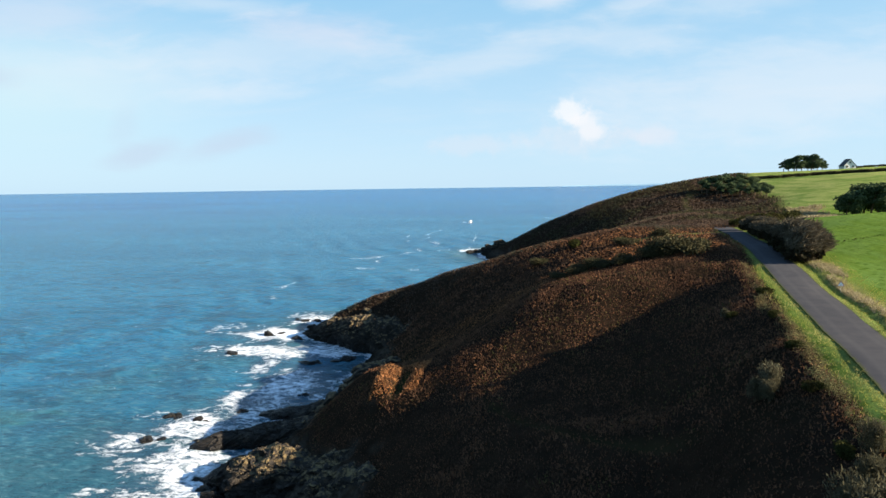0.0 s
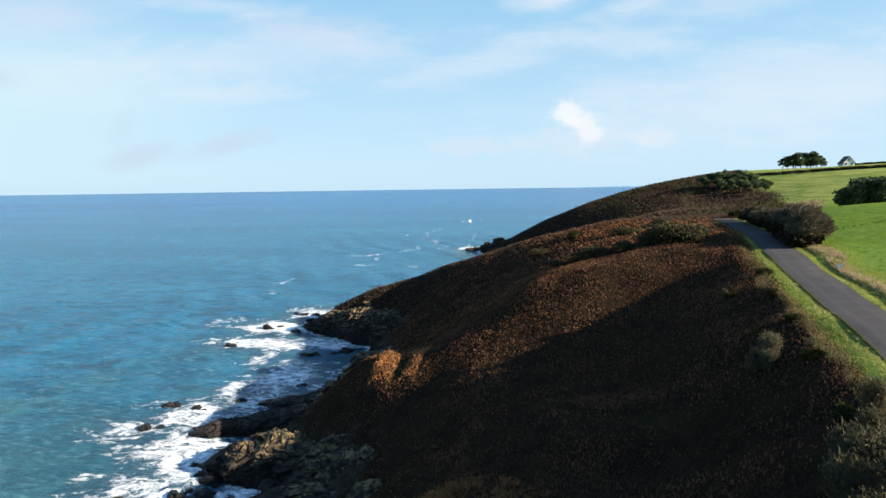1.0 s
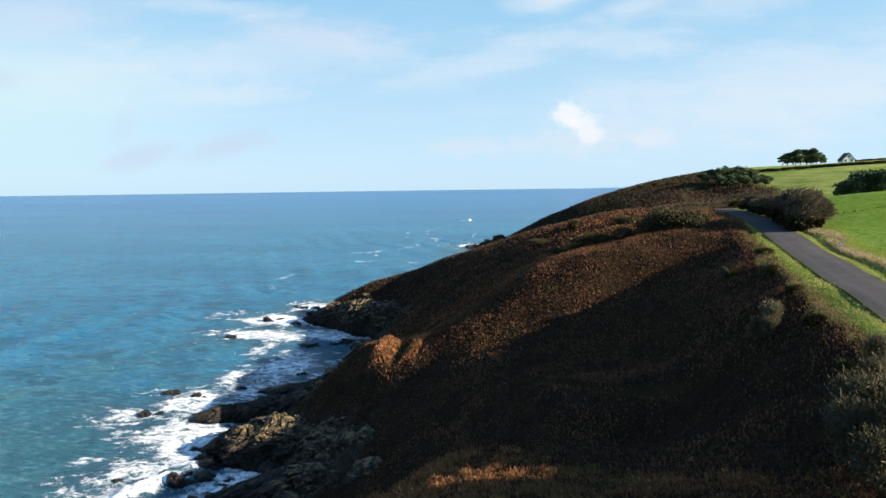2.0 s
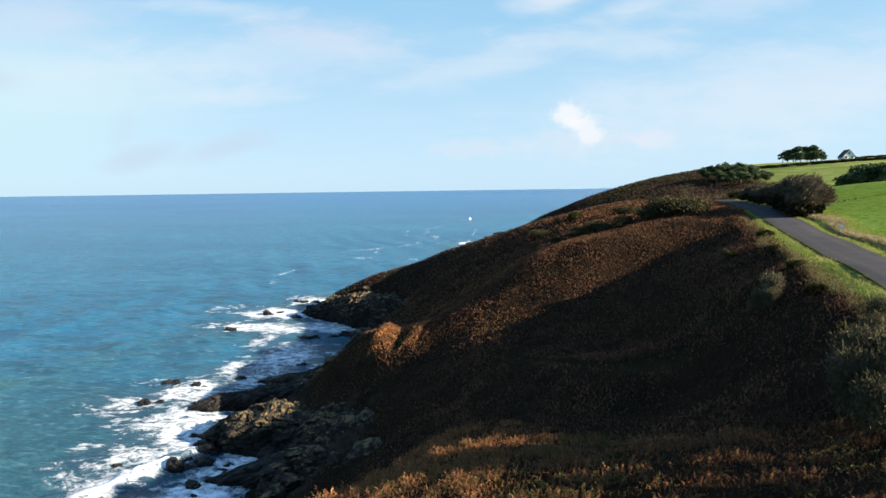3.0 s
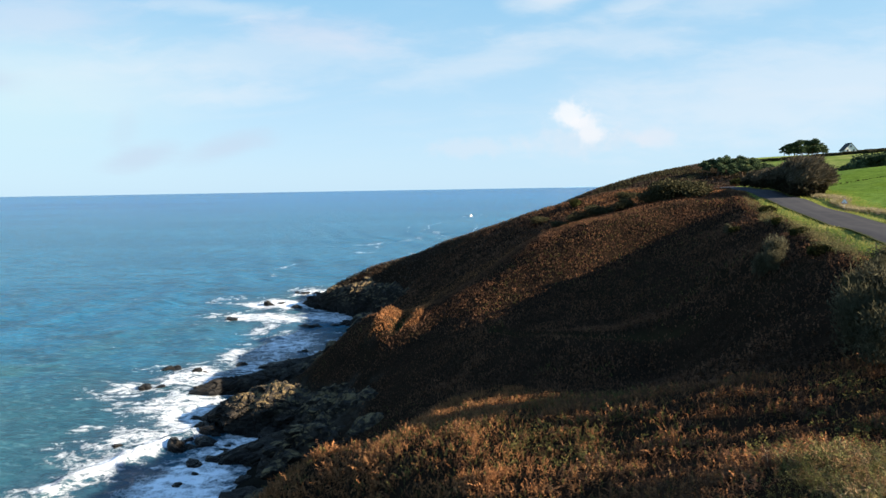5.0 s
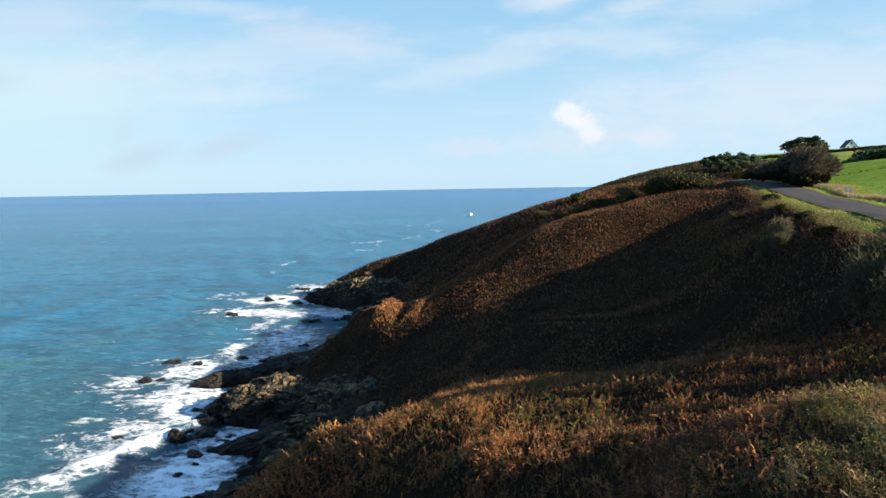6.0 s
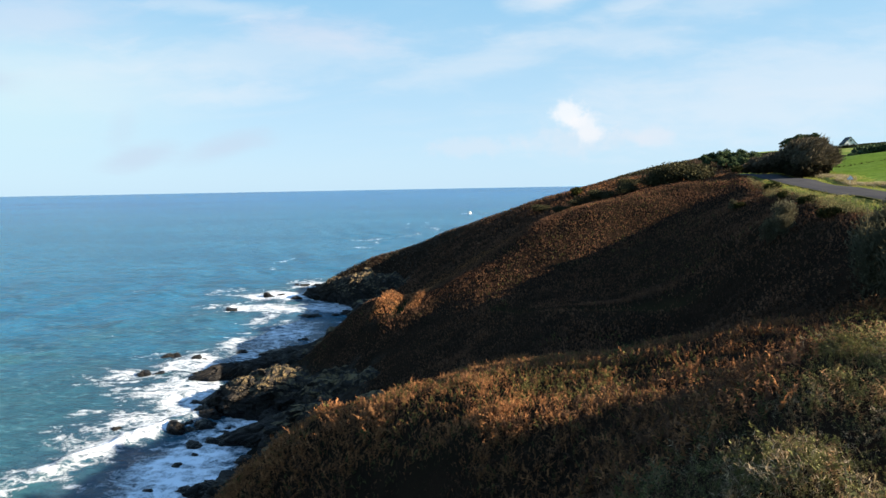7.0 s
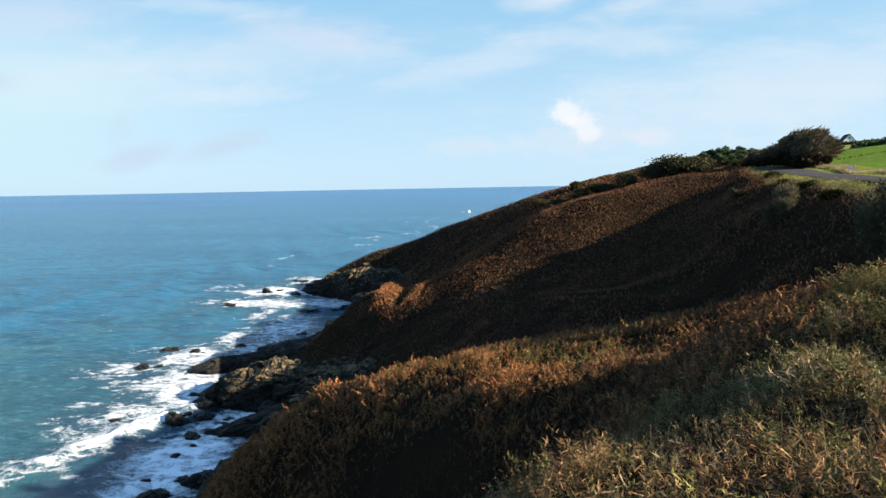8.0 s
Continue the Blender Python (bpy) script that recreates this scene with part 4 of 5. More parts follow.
# ------------------------------------------------------------------ plants


def frond(pairs, seed, droop=0.35, wide=0.26, curl=1.0, slim=0.0):
    """One dry bracken frond a metre long, rising and arching over: verts, triangles. Its leaflets stand in pairs along one rib;
    slim: the share of the rib that a leaflet's foot takes, 0 for leaflets that touch."""
    rng = np.random.default_rng(seed)

    def along_rib(t):
        return np.array((0.5 * t * t * curl, 0.03 * math.sin(4 * t + seed), t * (1 - droop * t * t)))
    ts = np.linspace(0.25, 1.0, pairs + 1)
    v, f = [along_rib(t) for t in ts], []
    v += [np.array((0, -0.007, 0)), np.array((0, 0.007, 0))]
    f.append((len(v) - 2, len(v) - 1, 0))
    for k in range(pairs):
        t, foot = ts[k], k + 1
        if slim:
            foot = len(v)
            v.append(along_rib(t + slim * (ts[1] - ts[0])) + (0, 0.004, 0))
            f.append((k, k + 1, foot))
        for side in (-1, 1):
            reach = wide * (1.1 - t) ** 0.8 * rng.uniform(0.5, 1.3)
            tip = along_rib(min(t + 0.1, 1)) + np.array((rng.uniform(-0.07, 0.1), side * reach, rng.uniform(-0.6, 0.25) * reach))
            f.append((k, foot, len(v)) if side > 0 else (foot, k, len(v)))
            v.append(tip)
    return np.array(v), np.array(f)


def blade(bend, wide=0.012):
    v = np.array([(0, -wide, 0), (0, wide, 0), (bend * 0.3, 0.8 * wide, 0.55), (bend * 0.3, -0.8 * wide, 0.55), (bend, 0, 1.0)])
    return v, np.array([(0, 1, 2), (0, 2, 3), (3, 2, 4)])


def tuft(seed, blades=5, wide=0.05):
    rng = np.random.default_rng(seed)
    out = []
    for k in range(blades):
        v, f = blade(rng.uniform(0.2, 0.9), wide)
        v = v @ np.array(Matrix.Rotation(rng.uniform(0, 6.28), 3, "Z")).T * rng.uniform(0.6, 1.2)
        out.append((v + np.array((rng.uniform(-0.15, 0.15), rng.uniform(-0.15, 0.15), 0)), f))
    return joined(out)


def sprig(seed, leaves=8, size=0.16, slim=0.4):
    """A leafy twig with small oval leaves."""
    rng = np.random.default_rng(seed)
    v, f = [], []
    for k in range(leaves):
        p = np.array((rng.normal(0, 0.16), rng.normal(0, 0.16), 0.2 + 0.8 * rng.random()))
        d, e = rng.normal(size=3), rng.normal(size=3)
        d, e = d / np.linalg.norm(d) * size, np.cross(d, e)
        e = e / (np.linalg.norm(e) + 1e-9) * size * slim
        b = len(v)
        v += [p, p + 0.5 * d + e, p + d, p + 0.5 * d - e]
        f += [(b, b + 1, b + 2), (b, b + 2, b + 3)]
    b = len(v)
    v += [np.array((-0.008, 0, 0)), np.array((0.008, 0, 0)), np.array((0.02, 0.02, 0.95))]
    f.append((b, b + 1, b + 2))
    return np.array(v), np.array(f)


def spray(seed, leaves=9, size=0.1, arch=0.6):
    """A bramble shoot a metre long: an arching stem with oval leaves set along it."""
    rng = np.random.default_rng(seed)
    v, f = [np.array((0, -0.008, 0)), np.array((0, 0.008, 0)), np.array((arch, 0, 1 - 0.55 * arch))], [(0, 1, 2)]
    for k in range(leaves):
        t = 0.25 + 0.75 * (k + rng.random()) / leaves
        p = np.array((arch * t * t, 0, t * (1 - 0.55 * arch * t)))
        d = np.array((rng.normal(0.3, 0.5), (-1) ** k * rng.uniform(0.5, 1.0), rng.normal(0.1, 0.5)))
        d = d / np.linalg.norm(d) * size * rng.uniform(0.6, 1.3)
        e = np.cross(d, rng.normal(size=3))
        e = e / (np.linalg.norm(e) + 1e-9) * np.linalg.norm(d) * 0.32
        b = len(v)
        v += [p, p + 0.55 * d + e, p + d, p + 0.55 * d - e]
        f += [(b, b + 1, b + 2), (b, b + 2, b + 3)]
    return np.array(v), np.array(f)


def scruff(seed, twigs=20, long=0.2, wide=0.014, arch=0.3):
    """A withered plant a metre tall: a bent stalk with thin curled twigs and shrivelled leaves all along it."""
    rng = np.random.default_rng(seed)
    v, f = [np.array((0, -0.006, 0)), np.array((0, 0.006, 0)), np.array((arch, 0, 1 - 0.4 * arch))], [(0, 1, 2)]
    for k in range(twigs):
        t = 0.15 + 0.85 * (k + rng.random()) / twigs
        p = np.array((arch * t * t, 0, t * (1 - 0.4 * arch * t)))
        d = rng.normal(size=3) + (0, 0, 0.35)
        d = d / np.linalg.norm(d) * long * rng.uniform(0.5, 1.4) * (1.25 - 0.6 * t)
        e = np.cross(d, rng.normal(size=3))
        e = e / (np.linalg.norm(e) + 1e-9) * wide * rng.uniform(0.5, 1.6)
        b = len(v)
        v += [p + 0.1 * d - e, p + 0.1 * d + e, p + d]
        f.append((b, b + 1, b + 2))
    return np.array(v), np.array(f)


def sow(x0, x1, y0, y1, per_m2, rng, chance):
    """Random places in a box, kept where chance(x, y) says so."""
    n = int((x1 - x0) * (y1 - y0) * per_m2)
    x, y = rng.uniform(x0, x1, n), rng.uniform(y0, y1, n)
    keep = rng.random(n) < chance(x, y)
    return x[keep], y[keep]


def wild(x, y):
    """How far a place belongs to the bracken slopes: 0 to 1."""
    z, east = ground(x, y), x - road_at(y)
    edge = smooth(-east - 0.8 * fbm(x, y, 7, 3, 41) + 0.8 * smooth(y, 80, 94) + 1.0 * smooth(y, 98, 110), 3.7, 4.5)
    edge = np.where(y > 138, smooth(heath_edge(y) - x, -3, 3), edge)
    rock = smooth(z - 3.5 * foreshore(x, y) + 1.6 * fbm(x, y, 7, 3, 41) - 2.0 * smooth(steep(x, y), 0.7, 1.5), 3.5, 6.0)
    path = smooth(6 - np.abs(y - 81.5), 0, 2) * np.exp(-((x + 9.3) / 0.9) ** 2)
    return edge * rock * (1 - path) * (1 - track_near(x, y)) * (1 - 0.7 * coast_path(x, y))


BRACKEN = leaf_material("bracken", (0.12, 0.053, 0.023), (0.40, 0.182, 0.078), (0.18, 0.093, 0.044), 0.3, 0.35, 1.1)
BRACKEN_GREEN = leaf_material("bracken_green", (0.060, 0.058, 0.021), (0.19, 0.155, 0.055), (0.070, 0.072, 0.026), 0.35, 0.3)
HEATH = leaf_material("heath", (0.042, 0.030, 0.023), (0.132, 0.090, 0.064), (0.052, 0.050, 0.034), 0.3, 0.06)
# darker copy of the bracken, with shade put into its colour
BRACKEN_SHADE = leaf_material("bracken_shade", (0.062, 0.034, 0.022), (0.166, 0.083, 0.045), (0.052, 0.032, 0.021), 0.2, 0.16, 1.2)
TALL_GRASS = leaf_material("tall_grass", (0.17, 0.14, 0.080), (0.46, 0.385, 0.25), (0.20, 0.180, 0.085), 0.4, 0.4)
BRACKEN_DRY = leaf_material("bracken_dry", (0.062, 0.036, 0.019), (0.46, 0.275, 0.142), (0.14, 0.090, 0.047), 0.3, 0.7, 1.6)
STRAW = leaf_material("straw", (0.12, 0.085, 0.045), (0.52, 0.40, 0.26), (0.20, 0.145, 0.085), 0.2, 0.4)
BRAMBLE = leaf_material("bramble", (0.020, 0.024, 0.011), (0.205, 0.198, 0.088), (0.066, 0.062, 0.030), 0.2, 0.7, 1.8)
BANK_GRASS = leaf_material("bank_grass", (0.048, 0.044, 0.022), (0.26, 0.215, 0.115), (0.125, 0.090, 0.048), 0.3, 0.6, 1.5)
BANK_OLIVE = leaf_material("bank_olive", (0.036, 0.036, 0.014), (0.28, 0.255, 0.095), (0.085, 0.086, 0.030), 0.3, 0.7, 1.6)
GRASS = leaf_material("grass", (0.15, 0.155, 0.034), (0.37, 0.35, 0.10), (0.36, 0.31, 0.12), 0.4, 0.2)
GORSE = leaf_material("gorse", (0.020, 0.023, 0.008), (0.05, 0.052, 0.017), (0.032, 0.026, 0.010), 0.2, 0.5)


def cover(name, label, category, templates, x, y, size, rng, mat, lean=0.35, sink=0.05, wind=None):
    """Plants strewn over places as one mass."""
    n = len(x)
    pick = rng.integers(0, len(templates), n)
    turn = rng.uniform(0, 2 * math.pi, n)
    tilt = np.abs(rng.normal(0, lean, n))
    to = rng.uniform(0, 2 * math.pi, n) if wind is None else rng.normal(wind, 0.8, n)
    z = ground(x, y) - sink
    pieces = [spread(t, x[pick == k], y[pick == k], z[pick == k], size[pick == k], turn[pick == k], tilt[pick == k], to[pick == k], rng) for k, t in enumerate(templates) if (pick == k).any()]
    ob = part(name, mesh_from(name, *joined(pieces), mat, flat=True))
    return tagged(ob, label, category, kind="stuff")


def build_cover():
    rng = np.random.default_rng(7)
    fine = [frond(15, k, 0.2 + 0.1 * k, 0.2, 0.4 + 0.3 * k, 0.5) for k in range(8)]
    close = [frond(7, k, 0.15 + 0.18 * k, 0.2, 0.3 + 0.5 * k) for k in range(3)] + [scruff(k + 140, 18, 0.26, 0.026, 0.15 * k) for k in range(5)]
    middle = [frond(2, 10 + k, 0.2, 0.34, 0.6) for k in range(4)]
    coarse = [frond(3, 20 + k, 0.3, 0.4) for k in range(4)]
    greenish = lambda x, y: smooth(fbm(x, y, 8, 3, 91), 0.12, 0.4)
    lump = lambda x, y: 0.45 + 0.55 * smooth(fbm(x, y, 2.6, 3, 92), -0.3, 0.3)
    # the near knoll by the camera carries bramble, straw and thin bracken; the spur beyond it dense bracken
    edge = lambda x: np.interp(x, (6, 9, 12, 16.5, 22, 28), (-0.5, 2.6, 6.4, 11.2, 16, 20))
    knoll = lambda x, y: smooth(edge(x) - y + 1.4 * fbm(x, y, 3, 3, 93), -1.0, 1.2)
    spur = lambda x, y: smooth(np.interp(x, (-9, 8, 14, 20, 30), (46, 44, 35, 28, 21)) - y, -0.5, 0.5)
    clump = lambda x, y: smooth(fbm(x, y, 1.5, 3, 94), -0.35, 0.4)
    x, y = sow(-9, 30, 6, 46, 90, rng, lambda x, y: wild(x, y) * lump(x, y) * (0.5 + 0.5 * clump(x, y)) * (1 - knoll(x, y)) * spur(x, y))
    g = rng.random(len(x)) < 0.07 + greenish(x, y) * (0.28 + 0.5 * smooth(5 - x, 0, 4))
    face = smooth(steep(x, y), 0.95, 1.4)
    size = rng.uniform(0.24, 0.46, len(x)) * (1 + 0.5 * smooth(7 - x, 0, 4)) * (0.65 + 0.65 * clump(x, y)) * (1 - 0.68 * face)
    # steep faces mostly take the darker copy: shade put into their colour
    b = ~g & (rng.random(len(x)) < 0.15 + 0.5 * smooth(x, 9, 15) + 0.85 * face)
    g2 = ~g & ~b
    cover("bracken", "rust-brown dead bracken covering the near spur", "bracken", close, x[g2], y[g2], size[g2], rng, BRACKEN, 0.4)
    cover("bracken", "dark brown bracken on the near spur, steep faces darkened for shade", "bracken", close, x[b], y[b], size[b], rng, BRACKEN_SHADE, 0.4)
    cover("bracken", "yellow-green bracken patches on the near spur", "bracken", close, x[g], y[g], size[g], rng, BRACKEN_GREEN, 0.4)
    x, y = sow(2, 24, 14, 30, 9, rng, lambda x, y: wild(x, y) * (1 - knoll(x, y)) * spur(x, y) * smooth(fbm(x, y, 3.0, 3, 89), 0.2, 0.4))
    cover("bramble", "green bramble clumps among the spur's bracken", "shrub", [spray(k + 90, 14, 0.11) for k in range(5)], x, y, rng.uniform(0.4, 0.75, len(x)), rng, BRACKEN_GREEN, 0.3)
    # the near bank: brown fronds low down, greener with bramble and grass towards the top
    tall = lambda x, y: 0.5 + 0.85 * smooth(fbm(x, y, 1.1, 3, 99), -0.25, 0.4)
    rusty = lambda x, y: smooth(fbm(x, y, 2.6, 3, 98) + 0.35 - 0.6 * smooth(y, 5.5, 9.5), -0.12, 0.25)
    bank = lambda x, y: wild(x, y) * knoll(x, y) * smooth(15.0 + 0.58 * y - x, 0, 1.5) * (1 - 0.45 * smooth(np.hypot(x - 11, y + 1), 13, 19)) * (0.65 + 0.35 * smooth(fbm(x, y, 1.1, 3, 99), -0.3, 0.15))
    withered = [scruff(k, 24, 0.2, 0.012, 0.1 + 0.12 * k) for k in range(6)]
    x, y = sow(6, 30, 0.5, 24, 60, rng, lambda x, y: bank(x, y) * (0.3 + 0.7 * rusty(x, y)))
    g = rng.random(len(x)) < 0.4 - 0.25 * rusty(x, y)
    size = rng.uniform(0.14, 0.34, len(x)) * tall(x, y)
    cover("bracken", "dry brown bracken fronds on the near bank", "bracken", fine, x[~g], y[~g], size[~g], rng, BRACKEN_DRY, 0.35)
    cover("bracken", "fading olive bracken fronds on the near bank", "bracken", fine, x[g], y[g], size[g], rng, BANK_OLIVE, 0.35)
    x, y = sow(6, 30, 0.5, 24, 90, rng, lambda x, y: bank(x, y) * (0.25 + 0.75 * rusty(x, y)))
    cover("bracken", "withered brown bracken tangle on the near bank", "bracken", withered, x, y, rng.uniform(0.2, 0.48, len(x)) * tall(x, y), rng, BRACKEN_DRY, 0.35)
    x, y = sow(6, 30, 0.5, 24, 130, rng, lambda x, y: bank(x, y) * (1.0 - 0.6 * rusty(x, y)))
    cover("scrub", "olive weeds and ivy tangled over the near bank", "shrub", withered, x, y, rng.uniform(0.2, 0.45, len(x)) * tall(x, y), rng, BANK_OLIVE, 0.4)
    x, y = sow(6, 30, 0.5, 24, 60, rng, lambda x, y: bank(x, y) * (1.0 - 0.75 * rusty(x, y)))
    cover("bramble", "dark green bramble shoots on the near bank", "shrub", [spray(k, 16, 0.075, 0.3 + 0.1 * k) for k in range(6)], x, y, rng.uniform(0.22, 0.55, len(x)) * tall(x, y), rng, BRAMBLE, 0.4)
    x, y = sow(6, 30, 0.5, 24, 22, rng, lambda x, y: bank(x, y) * (0.8 - 0.5 * rusty(x, y)))
    cover("grass", "olive grass growing through the near bank", "grass", [tuft(k + 70, 7, 0.006) for k in range(6)], x, y, rng.uniform(0.2, 0.42, len(x)) * tall(x, y), rng, BANK_GRASS, 0.35)
    x, y = sow(6, 30, 0.5, 24, 40, rng, lambda x, y: bank(x, y) * smooth(fbm(x, y, 1.6, 3, 90), -0.1, 0.3))
    cover("dry_grass", "pale straw stalks among the near bramble", "grass", [tuft(k + 80, 4, 0.006) for k in range(6)], x, y, rng.uniform(0.12, 0.27, len(x)), rng, STRAW, 0.6)
    x, y = sow(6, 30, 0.5, 24, 75, rng, lambda x, y: bank(x, y) * smooth(fbm(x, y, 0.9, 3, 86), 0.0, 0.25))
    cover("dry_grass", "curled tan stalks and dead fronds on the near bank", "grass", [scruff(k + 160, 26, 0.26, 0.010, 0.2 + 0.2 * k) for k in range(5)], x, y, rng.uniform(0.24, 0.46, len(x)) * tall(x, y), rng, STRAW, 0.5)
    # a few taller fronds stand out of the bank
    x, y = sow(7, 26, 1.5, 20, 1.6, rng, lambda x, y: wild(x, y) * knoll(x, y))
    cover("bracken", "single tall bracken fronds standing on the bank", "bracken", fine, x, y, rng.uniform(0.25, 0.4, len(x)), rng, BRACKEN_DRY, 0.2)
    # gully fronds use the darker copy, the gully's shade put into colour
    x, y = sow(2, 15, 5, 17, 40, rng, lambda x, y: wild(x, y) * (1 - knoll(x, y)) * smooth(17 - y, 0, 2))
    cover("bracken", "bracken filling the gully by the bank, darkened for shade", "bracken", close, x, y, rng.uniform(0.13, 0.24, len(x)), rng, BRACKEN_SHADE)
    # slopes of the valley and of the headland
    x, y = sow(-28, 50, 19, 114, 27, rng, lambda x, y: wild(x, y) * lump(x, y) * (1 - spur(x, y)) * (1 - knoll(x, y)))
    g = rng.random(len(x)) < 0.15 * greenish(x, y)
    size = rng.uniform(0.25, 0.48, len(x)) * (0.85 + 0.4 * fbm(x, y, 5, 2, 97))
    # brighter bracken on the upper slope: sunlight put into its colour
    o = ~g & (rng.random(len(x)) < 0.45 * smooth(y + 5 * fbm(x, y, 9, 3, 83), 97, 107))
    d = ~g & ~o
    cover("bracken", "rust-brown bracken over the valley slope, darkened for shade", "bracken", middle, x[d], y[d], size[d], rng, BRACKEN_SHADE)
    cover("bracken", "orange bracken on the upper slope, sunlight put into its colour", "bracken", middle, x[o], y[o], size[o], rng, BRACKEN)
    cover("bracken", "olive green scrub among the slope bracken", "bracken", middle, x[g], y[g], size[g] * 0.9, rng, BRACKEN_GREEN)
    x, y = sow(-58, 98, 112, 205, 7, rng, lambda x, y: wild(x, y) * lump(x, y))
    g = rng.random(len(x)) < smooth(y + 14 * fbm(x, y, 18, 3, 84), 128, 156)
    size = rng.uniform(0.4, 0.85, len(x))
    # the same brighter copy for the lit band before the ridge
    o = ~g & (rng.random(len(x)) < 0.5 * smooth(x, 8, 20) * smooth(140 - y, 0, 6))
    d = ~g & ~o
    cover("bracken", "brown bracken over the headland's back", "bracken", coarse, x[d], y[d], size[d], rng, BRACKEN_SHADE)
    cover("bracken", "orange bracken before the headland's ridge, brightened as if sunlit", "bracken", coarse, x[o], y[o], size[o] * 0.8, rng, BRACKEN)
    cover("heath", "grey-brown heath behind the headland's ridge", "heath", coarse, x[g], y[g], size[g], rng, HEATH)
    # extra fronds in the brighter copy: the rim's sunlight put into colour
    x, y = sow(-13.8, -6, 76.5, 89, 34, rng, lambda x, y: wild(x, y))
    cover("bracken", "orange bracken brightening the knoll's lit rim beside the coast path", "bracken", middle, x, y, rng.uniform(0.3, 0.6, len(x)), rng, BRACKEN)
    x, y = sow(-35, 150, 200, 400, 1.6, rng, lambda x, y: wild(x, y) * lump(x / 3, y / 3))
    g = rng.random(len(x)) < 0.8 * smooth(fbm(x, y, 22, 3, 95), -0.12, 0.2)
    cover("heath", "brown heath and bracken on the far hill", "heath", coarse, x[~g], y[~g], rng.uniform(0.6, 1.3, (~g).sum()), rng, HEATH)
    cover("heath", "dark green gorse on the far hill", "heath", coarse, x[g], y[g], rng.uniform(0.7, 1.6, g.sum()), rng, GORSE_MOUND)
    # verges and the field's rough edge
    road_side = lambda x, y: np.abs(x - road_at(y))
    x, y = sow(26, 62, 18, 128, 15, rng, lambda x, y: smooth(road_side(x, y), 2.1, 2.5) * (1 - np.exp(-((x - road_at(y) - 3.45) / 0.3) ** 2)) * smooth(x - road_at(y) - 0.8 * smooth(y, 80, 94) - 1.0 * smooth(y, 98, 110), -5.0, -4.0) * smooth(road_at(y) + 9 - x, 0, 2))
    cover("grass", "sunlit rough grass on the road verges", "grass", [tuft(k) for k in range(4)], x, y, rng.uniform(0.1, 0.28, len(x)), rng, GRASS, 0.5, 0.03)
    x, y = sow(40, 62, 30, 100, 34, rng, lambda x, y: smooth(x - road_at(y), 3.7, 3.95) * smooth(road_at(y) + 6.1 - x + 1.2 * fbm(x, y, 3, 2, 87), 0, 0.7) * smooth(fbm(x, y, 2.2, 3, 96), -0.45, 0.1))
    cover("dry_grass", "tall bleached grass along the field edge", "grass", [tuft(k + 9, 6, 0.04) for k in range(4)], x, y, rng.uniform(0.2, 0.5, len(x)), rng, TALL_GRASS, 0.5, 0.02)
    x, y = sow(84, 130, 165, 222, 5, rng, lambda x, y: smooth(x - heath_edge(y), -1, 2) * smooth(heath_edge(y) + 13 + 5 * fbm(x, y, 9, 2, 85) - x, 0, 6))
    cover("rough_grass", "tan rough grass and scrub at the field corner", "grass", [tuft(k + 29, 6, 0.07) for k in range(4)], x, y, rng.uniform(0.5, 1.2, len(x)), rng, TALL_GRASS, 0.4, 0.02)
    # low scrub along the brow, and the rough strip across the field
    x, y = sow(18, 42, 14, 96, 34, rng, lambda x, y: brow_scrub(x, y) * lump(x, y))
    cover("scrub", "olive gorse and bramble scrub along the brow", "shrub", [sprig(k + 30, 16, 0.1, 0.3) for k in range(6)], x, y, rng.uniform(0.35, 0.95, len(x)) * (0.9 + 0.5 * fbm(x, y, 3, 2, 88)), rng, SCRUB, 0.4)
    x, y = sow(60, 105, 98, 112, 9, rng, lambda x, y: smooth(0.55 - np.abs(y - 101.5 - 0.16 * (x - 60)), 0, 0.3))
    cover("rough_grass", "dark rough grass strip across the green field", "grass", [tuft(k + 19, 6, 0.06) for k in range(3)], x, y, rng.uniform(0.15, 0.32, len(x)), rng, GORSE, 0.4, 0.02)


def brow_scrub(x, y):
    """The strip of scrub between verge and slope: 0 to 1."""
    east = x - road_at(y) - 0.8 * smooth(y, 80, 94) + 0.9 * fbm(x, y, 5, 3, 87)
    east = east + 3.5 * smooth(y, 34, 16)
    return smooth(east, -5.9, -5.1) * smooth(-3.9 - east, 0, 0.9)


